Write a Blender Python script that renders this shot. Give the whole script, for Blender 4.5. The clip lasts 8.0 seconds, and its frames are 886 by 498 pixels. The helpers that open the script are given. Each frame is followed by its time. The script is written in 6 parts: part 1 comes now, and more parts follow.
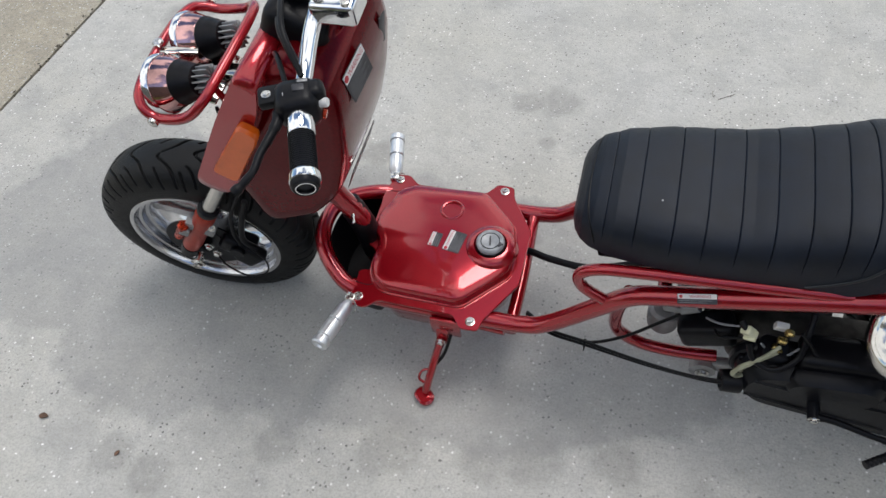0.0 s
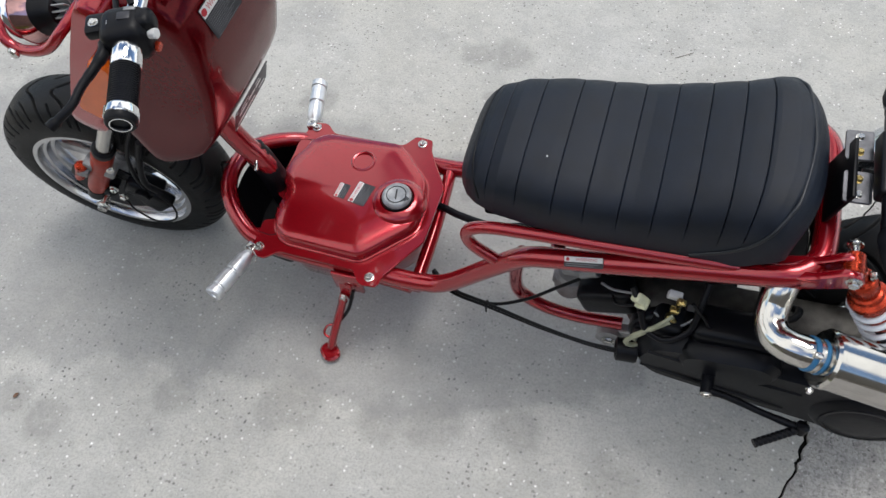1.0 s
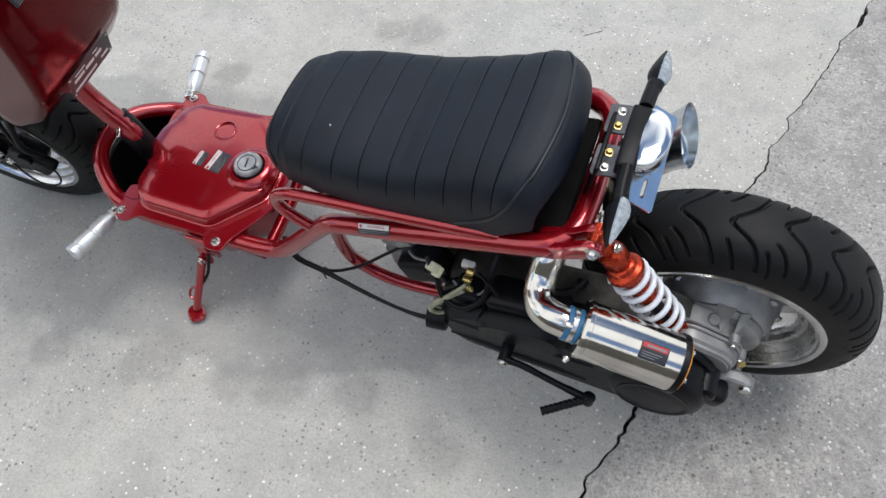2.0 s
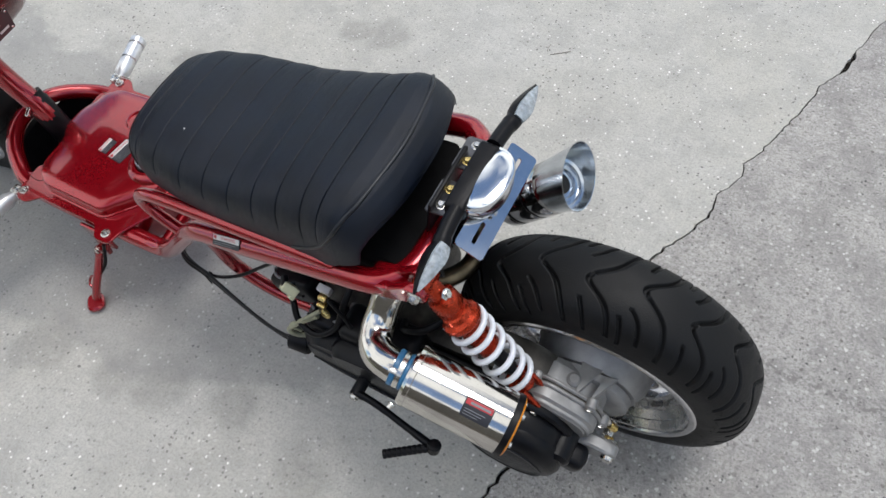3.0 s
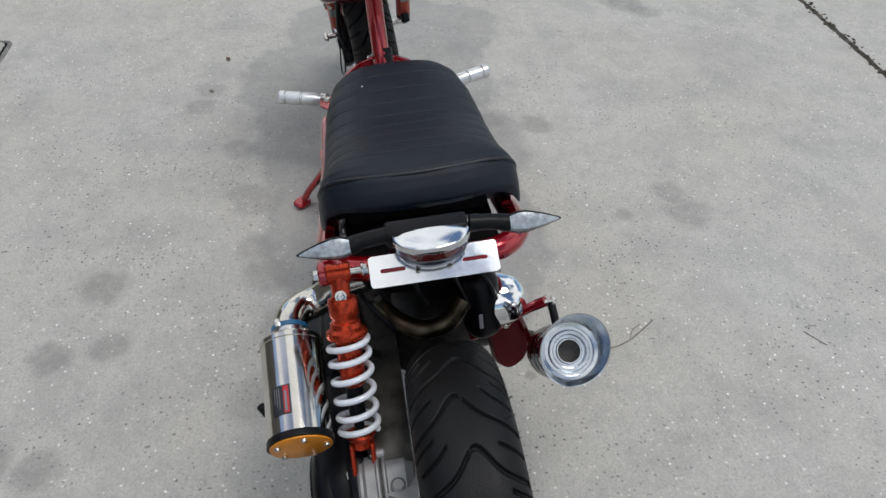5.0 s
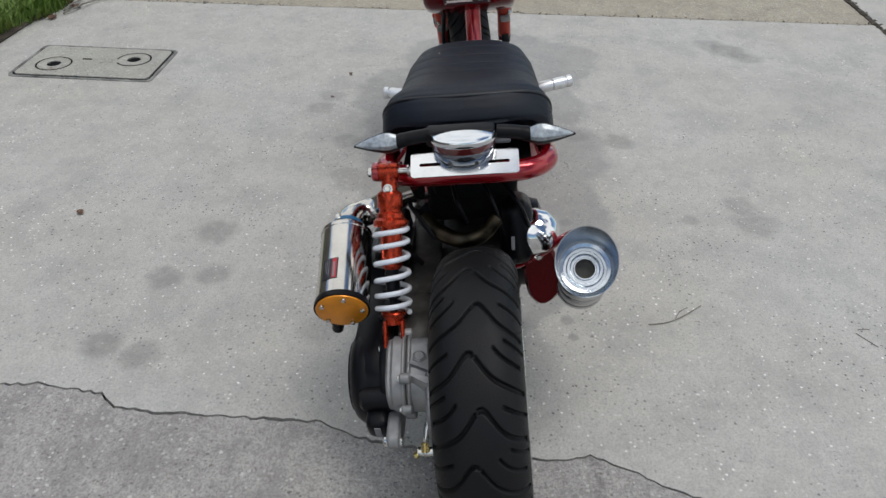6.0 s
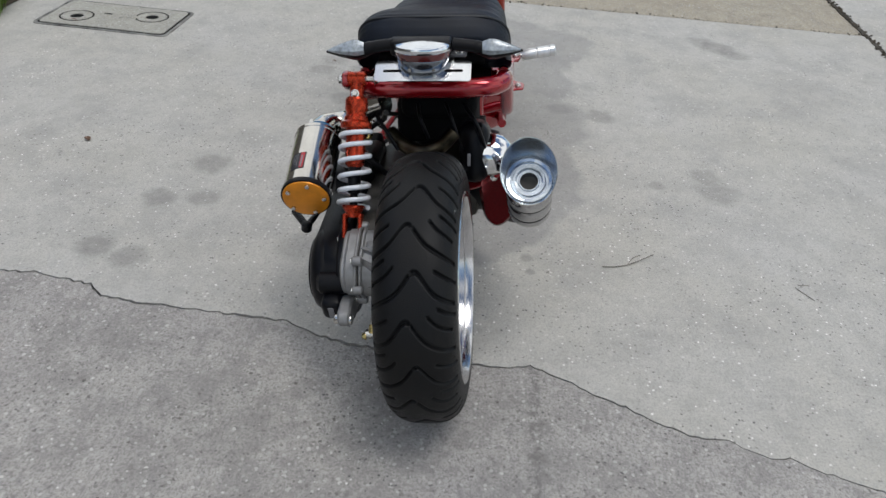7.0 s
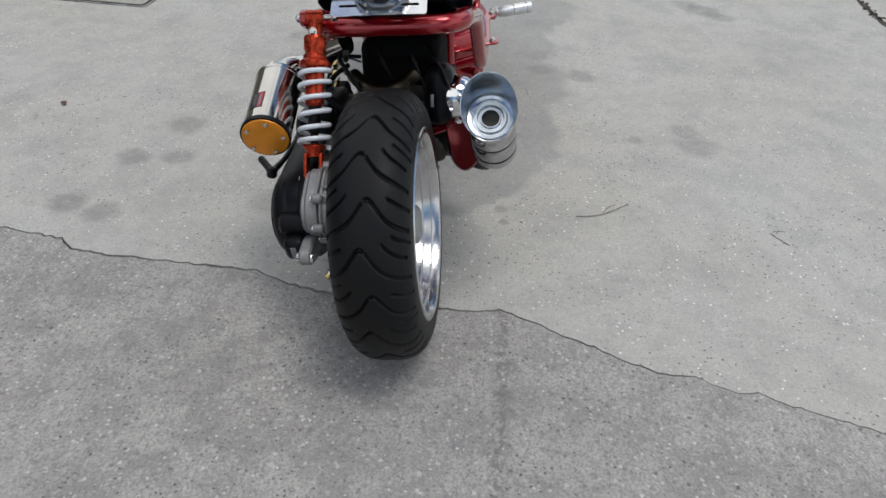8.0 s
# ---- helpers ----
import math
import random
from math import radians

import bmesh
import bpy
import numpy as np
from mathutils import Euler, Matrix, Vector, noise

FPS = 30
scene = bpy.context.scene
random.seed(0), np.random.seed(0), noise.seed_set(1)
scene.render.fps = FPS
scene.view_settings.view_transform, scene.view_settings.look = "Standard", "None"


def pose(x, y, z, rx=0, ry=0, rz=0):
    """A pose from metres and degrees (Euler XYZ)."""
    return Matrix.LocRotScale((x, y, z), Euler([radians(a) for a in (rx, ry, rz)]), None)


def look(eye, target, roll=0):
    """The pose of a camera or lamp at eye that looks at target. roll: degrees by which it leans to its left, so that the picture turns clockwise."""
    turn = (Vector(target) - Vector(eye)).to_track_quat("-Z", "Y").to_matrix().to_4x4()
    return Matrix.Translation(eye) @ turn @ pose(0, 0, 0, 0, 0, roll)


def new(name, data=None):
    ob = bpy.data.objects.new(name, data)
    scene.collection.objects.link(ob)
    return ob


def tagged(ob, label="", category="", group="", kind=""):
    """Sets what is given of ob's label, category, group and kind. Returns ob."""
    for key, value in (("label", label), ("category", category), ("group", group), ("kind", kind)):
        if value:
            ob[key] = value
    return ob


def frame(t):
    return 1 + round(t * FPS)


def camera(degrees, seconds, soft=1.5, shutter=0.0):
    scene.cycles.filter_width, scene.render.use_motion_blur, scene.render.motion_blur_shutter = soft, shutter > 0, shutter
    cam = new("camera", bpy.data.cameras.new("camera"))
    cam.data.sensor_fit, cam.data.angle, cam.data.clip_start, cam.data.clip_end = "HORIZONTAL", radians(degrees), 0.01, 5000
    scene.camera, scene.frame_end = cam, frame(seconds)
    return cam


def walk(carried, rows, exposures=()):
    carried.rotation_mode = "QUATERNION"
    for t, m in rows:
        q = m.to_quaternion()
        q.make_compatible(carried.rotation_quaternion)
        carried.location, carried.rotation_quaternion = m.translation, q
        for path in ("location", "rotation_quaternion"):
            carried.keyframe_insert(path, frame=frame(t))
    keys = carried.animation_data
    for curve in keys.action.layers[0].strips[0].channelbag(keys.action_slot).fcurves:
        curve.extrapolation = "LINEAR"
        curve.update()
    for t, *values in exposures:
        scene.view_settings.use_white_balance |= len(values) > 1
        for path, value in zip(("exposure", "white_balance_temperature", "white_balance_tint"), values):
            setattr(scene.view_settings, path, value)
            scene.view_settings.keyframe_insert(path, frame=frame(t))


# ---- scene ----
cam = camera(61.5, 8.0)
PATH = [
    (0, (-0.704, -0.944, 1.431), (-1.13, 0.247, -0.118), -5.8),
    (0.3, (-0.612, -0.96, 1.409), (-1.159, 0.167, -0.15), -10.3),
    (0.5, (-0.596, -0.951, 1.402), (-1.14, 0.117, -0.199), -12.0),
    (0.8, (-0.525, -0.899, 1.363), (-1.056, 0.194, -0.226), -8.1),
    (1, (-0.505, -0.855, 1.366), (-0.955, 0.239, -0.247), -5.6),
    (1.1, (-0.475, -0.832, 1.348), (-0.877, 0.273, -0.27), -3.7),
    (1.3, (-0.434, -0.808, 1.368), (-0.91, 0.247, -0.263), -9.6),
    (1.5, (-0.356, -0.774, 1.359), (-0.926, 0.259, -0.256), -12.9),
    (1.8, (-0.197, -0.762, 1.324), (-0.74, 0.318, -0.269), -7.5),
    (2, (-0.113, -0.762, 1.355), (-0.677, 0.249, -0.276), -9.5),
    (2.2, (-0.044, -0.747, 1.35), (-0.63, 0.254, -0.279), -10.1),
    (3.3, (0.18, -0.496, 1.278), (-0.609, 0.376, -0.339), -5.3),
    (3.5, (0.249, -0.453, 1.27), (-0.722, 0.26, -0.327), -6.8),
    (3.8, (0.358, -0.392, 1.259), (-0.71, 0.193, -0.328), -1.8),
    (4, (0.411, -0.369, 1.283), (-0.727, 0.22, -0.252), 2.2),
    (4.2, (0.423, -0.336, 1.273), (-0.768, 0.227, -0.232), 3.9),
    (5.3, (0.59, -0.117, 1.196), (-0.969, 0.007, -0.051), 2.9),
    (5.5, (0.659, -0.086, 1.186), (-0.93, -0.088, -0.029), 1.5),
    (5.8, (0.745, -0.063, 1.142), (-0.862, -0.116, -0.047), 0.5),
    (6, (0.815, -0.059, 1.129), (-0.801, -0.095, -0.049), 1.5),
    (6.3, (0.911, -0.058, 1.105), (-0.676, -0.163, -0.107), 0.3),
    (6.5, (0.96, -0.039, 1.095), (-0.644, -0.086, -0.098), 1.9),
    (6.8, (0.995, 0.009, 1.075), (-0.629, -0.051, -0.09), 2.6),
    (7, (1.029, 0.058, 1.051), (-0.61, -0.012, -0.094), 4.8),
    (7.2, (1.07, 0.089, 1.027), (-0.612, -0.005, -0.052), 4.3),
    (7.5, (1.095, 0.123, 1.009), (-0.622, 0.044, -0.014), 3.9),
    (7.8, (1.099, 0.14, 0.994), (-0.587, 0.101, -0.082), 4.7),
    (8, (1.072, 0.142, 0.978), (-0.55, 0.062, -0.189), 3.6),
]
walk(cam, [(t, look(eye, target, roll)) for t, eye, target, roll in PATH],
     exposures=((0, 0.17), (1.5, 0.32), (2.2, 0.33), (3.5, 0.17), (5.5, -0.15), (8, -0.12)))

# ---- sky and sun: thin bright overcast ----
world = bpy.data.worlds.new("sky")
scene.world = world
world.use_nodes = True
wn = world.node_tree
sky = wn.nodes.new("ShaderNodeTexSky")
sky.sky_type = "NISHITA"
sky.sun_disc = False
sky.sun_elevation, sky.sun_rotation = radians(52), radians(200)
sky.dust_density, sky.air_density, sky.ozone_density = 0.3, 1.0, 2.5
# broken bright cloud all over the sky
wco = wn.nodes.new("ShaderNodeTexCoord")
cl_n = wn.nodes.new("ShaderNodeTexNoise")
cl_n.inputs["Scale"].default_value, cl_n.inputs["Detail"].default_value, cl_n.inputs["Roughness"].default_value = 1.9, 3, 0.45
cl_r = wn.nodes.new("ShaderNodeMapRange")
cl_r.inputs[1].default_value, cl_r.inputs[2].default_value = 0.47, 0.55
cl_m = wn.nodes.new("ShaderNodeMix")
cl_m.data_type = "RGBA"
cl_m.inputs[7].default_value = (8.7, 8.85, 8.95, 1)
cl_p = wn.nodes.new("ShaderNodeMapping")
cl_p.inputs[1].default_value = (7.096, 10.494, 15.512)
wn.links.new(wco.outputs["Generated"], cl_p.inputs[0])
wn.links.new(cl_p.outputs[0], cl_n.inputs["Vector"])
wn.links.new(cl_n.outputs[0], cl_r.inputs[0])
wn.links.new(cl_r.outputs[0], cl_m.inputs[0])
wn.links.new(sky.outputs[0], cl_m.inputs[6])
wn.links.new(cl_m.outputs[2], wn.nodes["Background"].inputs[0])
wn.nodes["Background"].inputs[1].default_value = 0.13
sun = new("sun", bpy.data.lights.new("sun", "SUN"))
sun.data.energy, sun.data.angle, sun.data.color = 1.5, radians(25), (1.0, 0.97, 0.93)
sun.matrix_world = look((1.0, 1.4, 6.0), (0, 0, 0))
scene.view_settings.exposure = 0.0


# ---- materials ----
def mat(name, color, rough=0.5, metal=0.0, vary=0.12, scale=30.0, bump=0.0, bump_scale=200.0, coat=0.0, rough_vary=0.1, spec=0.5, color2=None):
    m = bpy.data.materials.new(name)
    m.use_nodes = True
    nt = m.node_tree
    b = nt.nodes["Principled BSDF"]
    b.inputs["Metallic"].default_value = metal
    b.inputs["Coat Weight"].default_value = coat
    b.inputs["Coat Roughness"].default_value = 0.04
    b.inputs["Specular IOR Level"].default_value = spec
    tc = nt.nodes.new("ShaderNodeTexCoord")
    n1 = nt.nodes.new("ShaderNodeTexNoise")
    n1.inputs["Scale"].default_value, n1.inputs["Detail"].default_value = scale, 6
    nt.links.new(tc.outputs["Object"], n1.inputs["Vector"])
    mix = nt.nodes.new("ShaderNodeMix")
    mix.data_type = "RGBA"
    c2 = color2 or [c * (1 - 2.2 * vary) for c in color]
    mix.inputs[6].default_value = (*[min(1, c * (1 + vary)) for c in color], 1)
    mix.inputs[7].default_value = (*c2, 1)
    ramp = nt.nodes.new("ShaderNodeMapRange")
    ramp.inputs[1].default_value, ramp.inputs[2].default_value = 0.35, 0.7
    nt.links.new(n1.outputs[0], ramp.inputs[0])
    nt.links.new(ramp.outputs[0], mix.inputs[0])
    nt.links.new(mix.outputs[2], b.inputs["Base Color"])
    rr = nt.nodes.new("ShaderNodeMapRange")
    rr.inputs[3].default_value, rr.inputs[4].default_value = max(0.01, rough - rough_vary), min(1, rough + rough_vary)
    n2 = nt.nodes.new("ShaderNodeTexNoise")
    n2.inputs["Scale"].default_value, n2.inputs["Detail"].default_value = scale * 3.7, 4
    nt.links.new(tc.outputs["Object"], n2.inputs["Vector"])
    nt.links.new(n2.outputs[0], rr.inputs[0])
    nt.links.new(rr.outputs[0], b.inputs["Roughness"])
    if bump:
        n3 = nt.nodes.new("ShaderNodeTexNoise")
        n3.inputs["Scale"].default_value, n3.inputs["Detail"].default_value = bump_scale, 5
        nt.links.new(tc.outputs["Object"], n3.inputs["Vector"])
        bp = nt.nodes.new("ShaderNodeBump")
        bp.inputs["Strength"].default_value, bp.inputs["Distance"].default_value = bump, 0.002
        nt.links.new(n3.outputs[0], bp.inputs["Height"])
        nt.links.new(bp.outputs[0], b.inputs["Normal"])
    return m


RED = mat("candy_red_paint", (0.33, 0.004, 0.011), 0.24, 0.55, 0.04, 260, coat=1.0, rough_vary=0.05)
REDPLASTIC = mat("dark_red_gloss_plastic", (0.10, 0.002, 0.004), 0.12, 0.35, 0.10, 220, coat=0.08, rough_vary=0.04, spec=0.15)
ANOD = mat("orange_red_anodised", (0.44, 0.042, 0.014), 0.27, 0.75, 0.12, 40)
RUBBER = mat("tyre_rubber", (0.0048, 0.0052, 0.0060), 0.48, 0, 0.35, 14, 0.25, 500, spec=0.19, color2=(0.0076, 0.0075, 0.0074))
VINYL = mat("seat_vinyl", (0.0024, 0.0054, 0.0125), 0.46, 0, 0.15, 25, 0.35, 900, rough_vary=0.06, spec=0.32)
BLACK = mat("black_plastic", (0.005, 0.005, 0.0065), 0.38, 0, 0.2, 40, 0.1, 400, spec=0.18)
CASE = mat("black_engine_case", (0.0042, 0.0045, 0.0065), 0.34, 0.0, 0.25, 22, 0.15, 600, spec=0.18)
CHROME = mat("chrome", (0.80, 0.81, 0.82), 0.09, 1.0, 0.04, 30, rough_vary=0.03)
STEEL = mat("polished_stainless", (0.62, 0.60, 0.56), 0.13, 1.0, 0.06, 20, rough_vary=0.05)
ALU = mat("cast_aluminium", (0.30, 0.30, 0.30), 0.50, 0.55, 0.12, 35, 0.2, 500)
RIM = mat("machined_rim", (0.62, 0.62, 0.63), 0.20, 1.0, 0.08, 16, rough_vary=0.08)
ZINC = mat("zinc_bolt", (0.62, 0.61, 0.58), 0.25, 1.0, 0.1, 60)
BRASS = mat("yellow_zinc", (0.62, 0.47, 0.18), 0.28, 1.0, 0.1, 60)
WHITE = mat("white_spring_enamel", (0.72, 0.75, 0.80), 0.3, 0, 0.06, 40, coat=0.5)
GOLD = mat("gold_end_cap", (0.78, 0.28, 0.015), 0.32, 0.3, 0.1, 30)
AMBER = mat("amber_lens", (0.60, 0.10, 0.006), 0.18, 0, 0.08, 25, coat=0.15)
BLUE = mat("blue_silicone", (0.03, 0.16, 0.33), 0.35, 0, 0.15, 40)
CREAM = mat("cream_connector", (0.62, 0.62, 0.42), 0.4, 0, 0.1, 50)
OLIVE = mat("olive_hose", (0.28, 0.28, 0.19), 0.45, 0, 0.15, 50)
LENS = mat("clear_led_lens", (0.36, 0.40, 0.43), 0.24, 0.15, 0.16, 150, 0.35, 260, coat=0.6)
SATIN = mat("satin_chrome", (0.74, 0.75, 0.76), 0.36, 0.85, 0.05, 60, rough_vary=0.04)
REDLENS = mat("smoked_red_lens", (0.10, 0.012, 0.012), 0.1, 0, 0.1, 40, coat=1.0)
POLISHED = mat("polished_plate", (0.80, 0.81, 0.82), 0.12, 1.0, 0.04, 30, rough_vary=0.04)
LABELK = mat("label_black", (0.02, 0.02, 0.025), 0.4, 0, 0.1, 40)
LABELW = mat("label_white", (0.70, 0.69, 0.67), 0.4, 0, 0.05, 40)
LABELR = mat("label_red", (0.45, 0.02, 0.03), 0.4, 0, 0.05, 40)
GREYTXT = mat("label_grey_print", (0.20, 0.20, 0.21), 0.5, 0, 0.1, 40)
DARK = mat("dark_cavity", (0.005, 0.005, 0.0055), 0.8, 0, 0.2, 40, spec=0.1)
GRIME = mat("grimy_engine_metal", (0.06, 0.056, 0.05), 0.5, 0.5, 0.3, 35, 0.3, 300)


# ---- mesh building ----
def smooth_path(pts, div=6, closed=False):
    pts = [Vector(p) for p in pts]
    n = len(pts)
    if n < 3:
        return pts
    out = []
    for i in range(n if closed else n - 1):
        p1, p2 = pts[i], pts[(i + 1) % n]
        p0 = pts[i - 1] if closed or i > 0 else p1 * 2 - p2
        p3 = pts[(i + 2) % n] if closed or i + 2 < n else p2 * 2 - p1
        for k in range(div):
            t = k / div
            out.append(0.5 * ((2 * p1) + (p2 - p0) * t + (2 * p0 - 5 * p1 + 4 * p2 - p3) * t * t + (3 * p1 - p0 - 3 * p2 + p3) * t ** 3))
    if not closed:
        out.append(pts[-1])
    return out


def frame_of(axis):
    return Vector(axis).to_track_quat("Z", "Y").to_matrix().to_4x4()


class Geo:
    """Collects the faces of one mesh."""

    def __init__(self):
        self.v, self.f = [], []

    def add(self, verts, faces, m=None):
        o = len(self.v)
        self.v += [tuple(m @ Vector(p)) if m is not None else tuple(p) for p in verts]
        self.f += [tuple(i + o for i in q) for q in faces]
        return self

    def rings(self, rings, closed=False, cap=True):
        n = len(rings[0])
        verts = [p for r in rings for p in r]
        faces = []
        k = len(rings)
        for i in range(k if closed else k - 1):
            a, b = i * n, ((i + 1) % k) * n
            for j in range(n):
                j2 = (j + 1) % n
                faces.append((a + j, a + j2, b + j2, b + j))
        if cap and not closed:
            faces.append(tuple(range(n - 1, -1, -1)))
            faces.append(tuple(range((k - 1) * n, k * n)))
        return self.add(verts, faces)

    def tube(self, pts, r, n=14, div=6, closed=False):
        path = smooth_path(pts, div, closed)
        k = len(path)
        rings, up = [], None
        for i, p in enumerate(path):
            a = path[i - 1] if closed or i > 0 else path[0]
            b = path[(i + 1) % k] if closed or i + 1 < k else path[-1]
            d = (b - a).normalized()
            if up is None:
                up = d.orthogonal().normalized()
            up = (up - d * up.dot(d)).normalized()
            side = d.cross(up)
            rr = r[min(len(r) - 1, int(i / max(1, k - 1) * (len(r) - 1) + 0.5))] if isinstance(r, (list, tuple)) else r
            rings.append([p + (up * math.cos(2 * math.pi * j / n) + side * math.sin(2 * math.pi * j / n)) * rr for j in range(n)])
        return self.rings(rings, closed)

    def rev(self, profile, at, axis, n=32, cap=True, closed=False):
        """Turns (along, radius) pairs round an axis through at."""
        m = Matrix.Translation(at) @ frame_of(axis)
        rings = [[m @ Vector((r * math.cos(2 * math.pi * j / n), r * math.sin(2 * math.pi * j / n), z)) for j in range(n)] for z, r in profile]
        return self.rings(rings, closed, cap)

    def cyl(self, a, b, r, n=20, bevel=0.0):
        a, b = Vector(a), Vector(b)
        L = (b - a).length
        c = min(bevel or 0.12 * r, L * 0.3)
        return self.rev([(0, r - c), (c, r), (L - c, r), (L, r - c)], a, b - a, n)

    def box(self, size, m, bevel=0.003, seg=2):
        bm = bmesh.new()
        bmesh.ops.create_cube(bm, size=1)
        bmesh.ops.scale(bm, vec=size, verts=bm.verts)
        if bevel:
            bmesh.ops.bevel(bm, geom=bm.edges[:], offset=min(bevel, min(size) * 0.45), segments=seg, profile=0.5, affect="EDGES")
        bm.verts.index_update()
        verts, faces = [v.co.copy() for v in bm.verts], [tuple(v.index for v in f.verts) for f in bm.faces]
        bm.free()
        return self.add(verts, faces, m)

    def slab(self, poly, depth, m, bevel=0.002):
        """A flat plate from an outline in its own xy, depth along z, with softened rims."""
        n = len(poly)
        c = Vector((sum(p[0] for p in poly) / n, sum(p[1] for p in poly) / n, 0))

        def ring(k, z):
            out = []
            for i in range(n):
                p = Vector((*poly[i], 0))
                d = c - p
                out.append(p + d.normalized() * min(k, d.length * 0.5) + Vector((0, 0, z)))
            return out
        b = min(bevel, depth * 0.4)
        rs = [ring(b, 0), ring(0, b), ring(0, depth - b), ring(b, depth)]
        return self.rings([[m @ p for p in r] for r in rs])

    def hexbolt(self, at, axis, r=0.006, h=0.005):
        m = Matrix.Translation(at) @ frame_of(axis)
        self.rings([[m @ Vector((q * math.cos(math.pi * j / 3), q * math.sin(math.pi * j / 3), z)) for j in range(6)] for z, q in ((0, r), (h * 0.8, r), (h, r * 0.8))])
        return self.rev([(-0.0015, r * 1.35), (0.0008, r * 1.4), (0.001, r * 1.1)], at, axis, 16)


def part(name, g, material, parent=None, label="", sharp=38, kind=""):
    me = bpy.data.meshes.new(name)
    me.from_pydata(g.v, [], g.f)
    me.validate()
    bm = bmesh.new()
    bm.from_mesh(me)
    bmesh.ops.recalc_face_normals(bm, faces=bm.faces)
    bm.to_mesh(me)
    bm.free()
    me.shade_smooth()
    me.set_sharp_from_angle(angle=radians(sharp))
    me.materials.append(material)
    ob = new(name, me)
    if parent is not None:
        ob.parent = parent
    return tagged(ob, label=label, kind=kind)


def rounded(w, h, r, n=4):
    """Outline of a rounded rectangle about the origin."""
    out = []
    for cx, cy, a0 in ((w / 2 - r, h / 2 - r, 0), (-w / 2 + r, h / 2 - r, 90), (-w / 2 + r, -h / 2 + r, 180), (w / 2 - r, -h / 2 + r, 270)):
        for k in range(n + 1):
            a = radians(a0 + 90 * k / n)
            out.append((cx + r * math.cos(a), cy + r * math.sin(a)))
    return out


def axes(origin, x, y):
    """A pose with its x along x and its y near y."""
    x = Vector(x).normalized()
    z = x.cross(Vector(y)).normalized()
    y = z.cross(x)
    m = Matrix((x, y, z)).transposed().to_4x4()
    m.translation = origin
    return m


def mirror(p):
    return (p[0], -p[1], p[2])


# ---- the ground ----
def concrete(name, base, warm, rough_amount, spots=(), dark_discs=(), track=None):
    m = bpy.data.materials.new(name)
    m.use_nodes = True
    nt = m.node_tree
    N, Lk = nt.nodes, nt.links
    b = N["Principled BSDF"]
    b.inputs["Roughness"].default_value = 0.85
    b.inputs["Specular IOR Level"].default_value = 0.3
    geo = N.new("ShaderNodeNewGeometry")

    def noise_node(scale, detail=5, rough=0.55):
        n = N.new("ShaderNodeTexNoise")
        n.inputs["Scale"].default_value, n.inputs["Detail"].default_value, n.inputs["Roughness"].default_value = scale, detail, rough
        Lk.new(geo.outputs["Position"], n.inputs["Vector"])
        return n

    def remap(src, a, b2, c=0.0, d=1.0):
        r = N.new("ShaderNodeMapRange")
        r.inputs[1].default_value, r.inputs[2].default_value, r.inputs[3].default_value, r.inputs[4].default_value = a, b2, c, d
        Lk.new(src, r.inputs[0])
        return r.outputs[0]

    def blend(fac, a, c2, kind="MIX"):
        x = N.new("ShaderNodeMix")
        x.data_type, x.blend_type = "RGBA", kind
        Lk.new(fac, x.inputs[0])
        for sock, val in ((6, a), (7, c2)):
            if isinstance(val, tuple):
                x.inputs[sock].default_value = (*val, 1)
            else:
                Lk.new(val, x.inputs[sock])
        return x.outputs[2]
    dark = tuple(c * 0.78 for c in base)
    col = blend(remap(noise_node(1.7, 4).outputs[0], 0.35, 0.68), base, warm)
    col = blend(remap(noise_node(5.5, 6, 0.62).outputs[0], 0.50, 0.72), col, dark)
    film = remap(noise_node(9.0, 8, 0.68).outputs[0], 0.46, 0.58, 0, 0.22 + 0.42 * rough_amount)
    col = blend(film, col, tuple(c * 0.66 for c in base))
    blot = remap(noise_node(13, 3).outputs[0], 0.60, 0.75, 0, 0.30)
    col = blend(blot, col, tuple(c * 0.62 for c in base))
    grain = noise_node(190, 5, 0.75)
    col = blend(remap(grain.outputs[0], 0.46, 0.60, 0, 0.34 + 0.36 * rough_amount), col, tuple(c * 0.50 for c in base))
    col = blend(remap(noise_node(45, 5, 0.7).outputs[0], 0.50, 0.66, 0, 0.15 + 0.35 * rough_amount), col, tuple(c * 0.55 for c in base))
    col = blend(remap(noise_node(60, 4, 0.6).outputs[0], 0.56, 0.68, 0, 0.10 + 0.25 * rough_amount), col, tuple(min(1, c * 1.35) for c in base))
    col = blend(remap(noise_node(75, 5, 0.75).outputs[0], 0.54, 0.62, 0, 0.05 + 0.45 * rough_amount), col, tuple(c * 0.40 for c in base))
    rag = N.new("ShaderNodeMix")
    rag.data_type, rag.blend_type = "RGBA", "LINEAR_LIGHT"
    rag.inputs[0].default_value = 0.0035
    Lk.new(geo.outputs["Position"], rag.inputs[6])
    Lk.new(noise_node(150, 3).outputs["Color"], rag.inputs[7])
    vor = N.new("ShaderNodeTexVoronoi")
    vor.inputs["Scale"].default_value = 85 - 8 * rough_amount
    Lk.new(rag.outputs[2], vor.inputs["Vector"])
    chip = N.new("ShaderNodeMath")
    chip.operation = "LESS_THAN"
    chip.inputs[1].default_value = 0.21 + 0.06 * rough_amount
    Lk.new(vor.outputs["Distance"], chip.inputs[0])
    pick = N.new("ShaderNodeMath")
    pick.operation = "MULTIPLY"
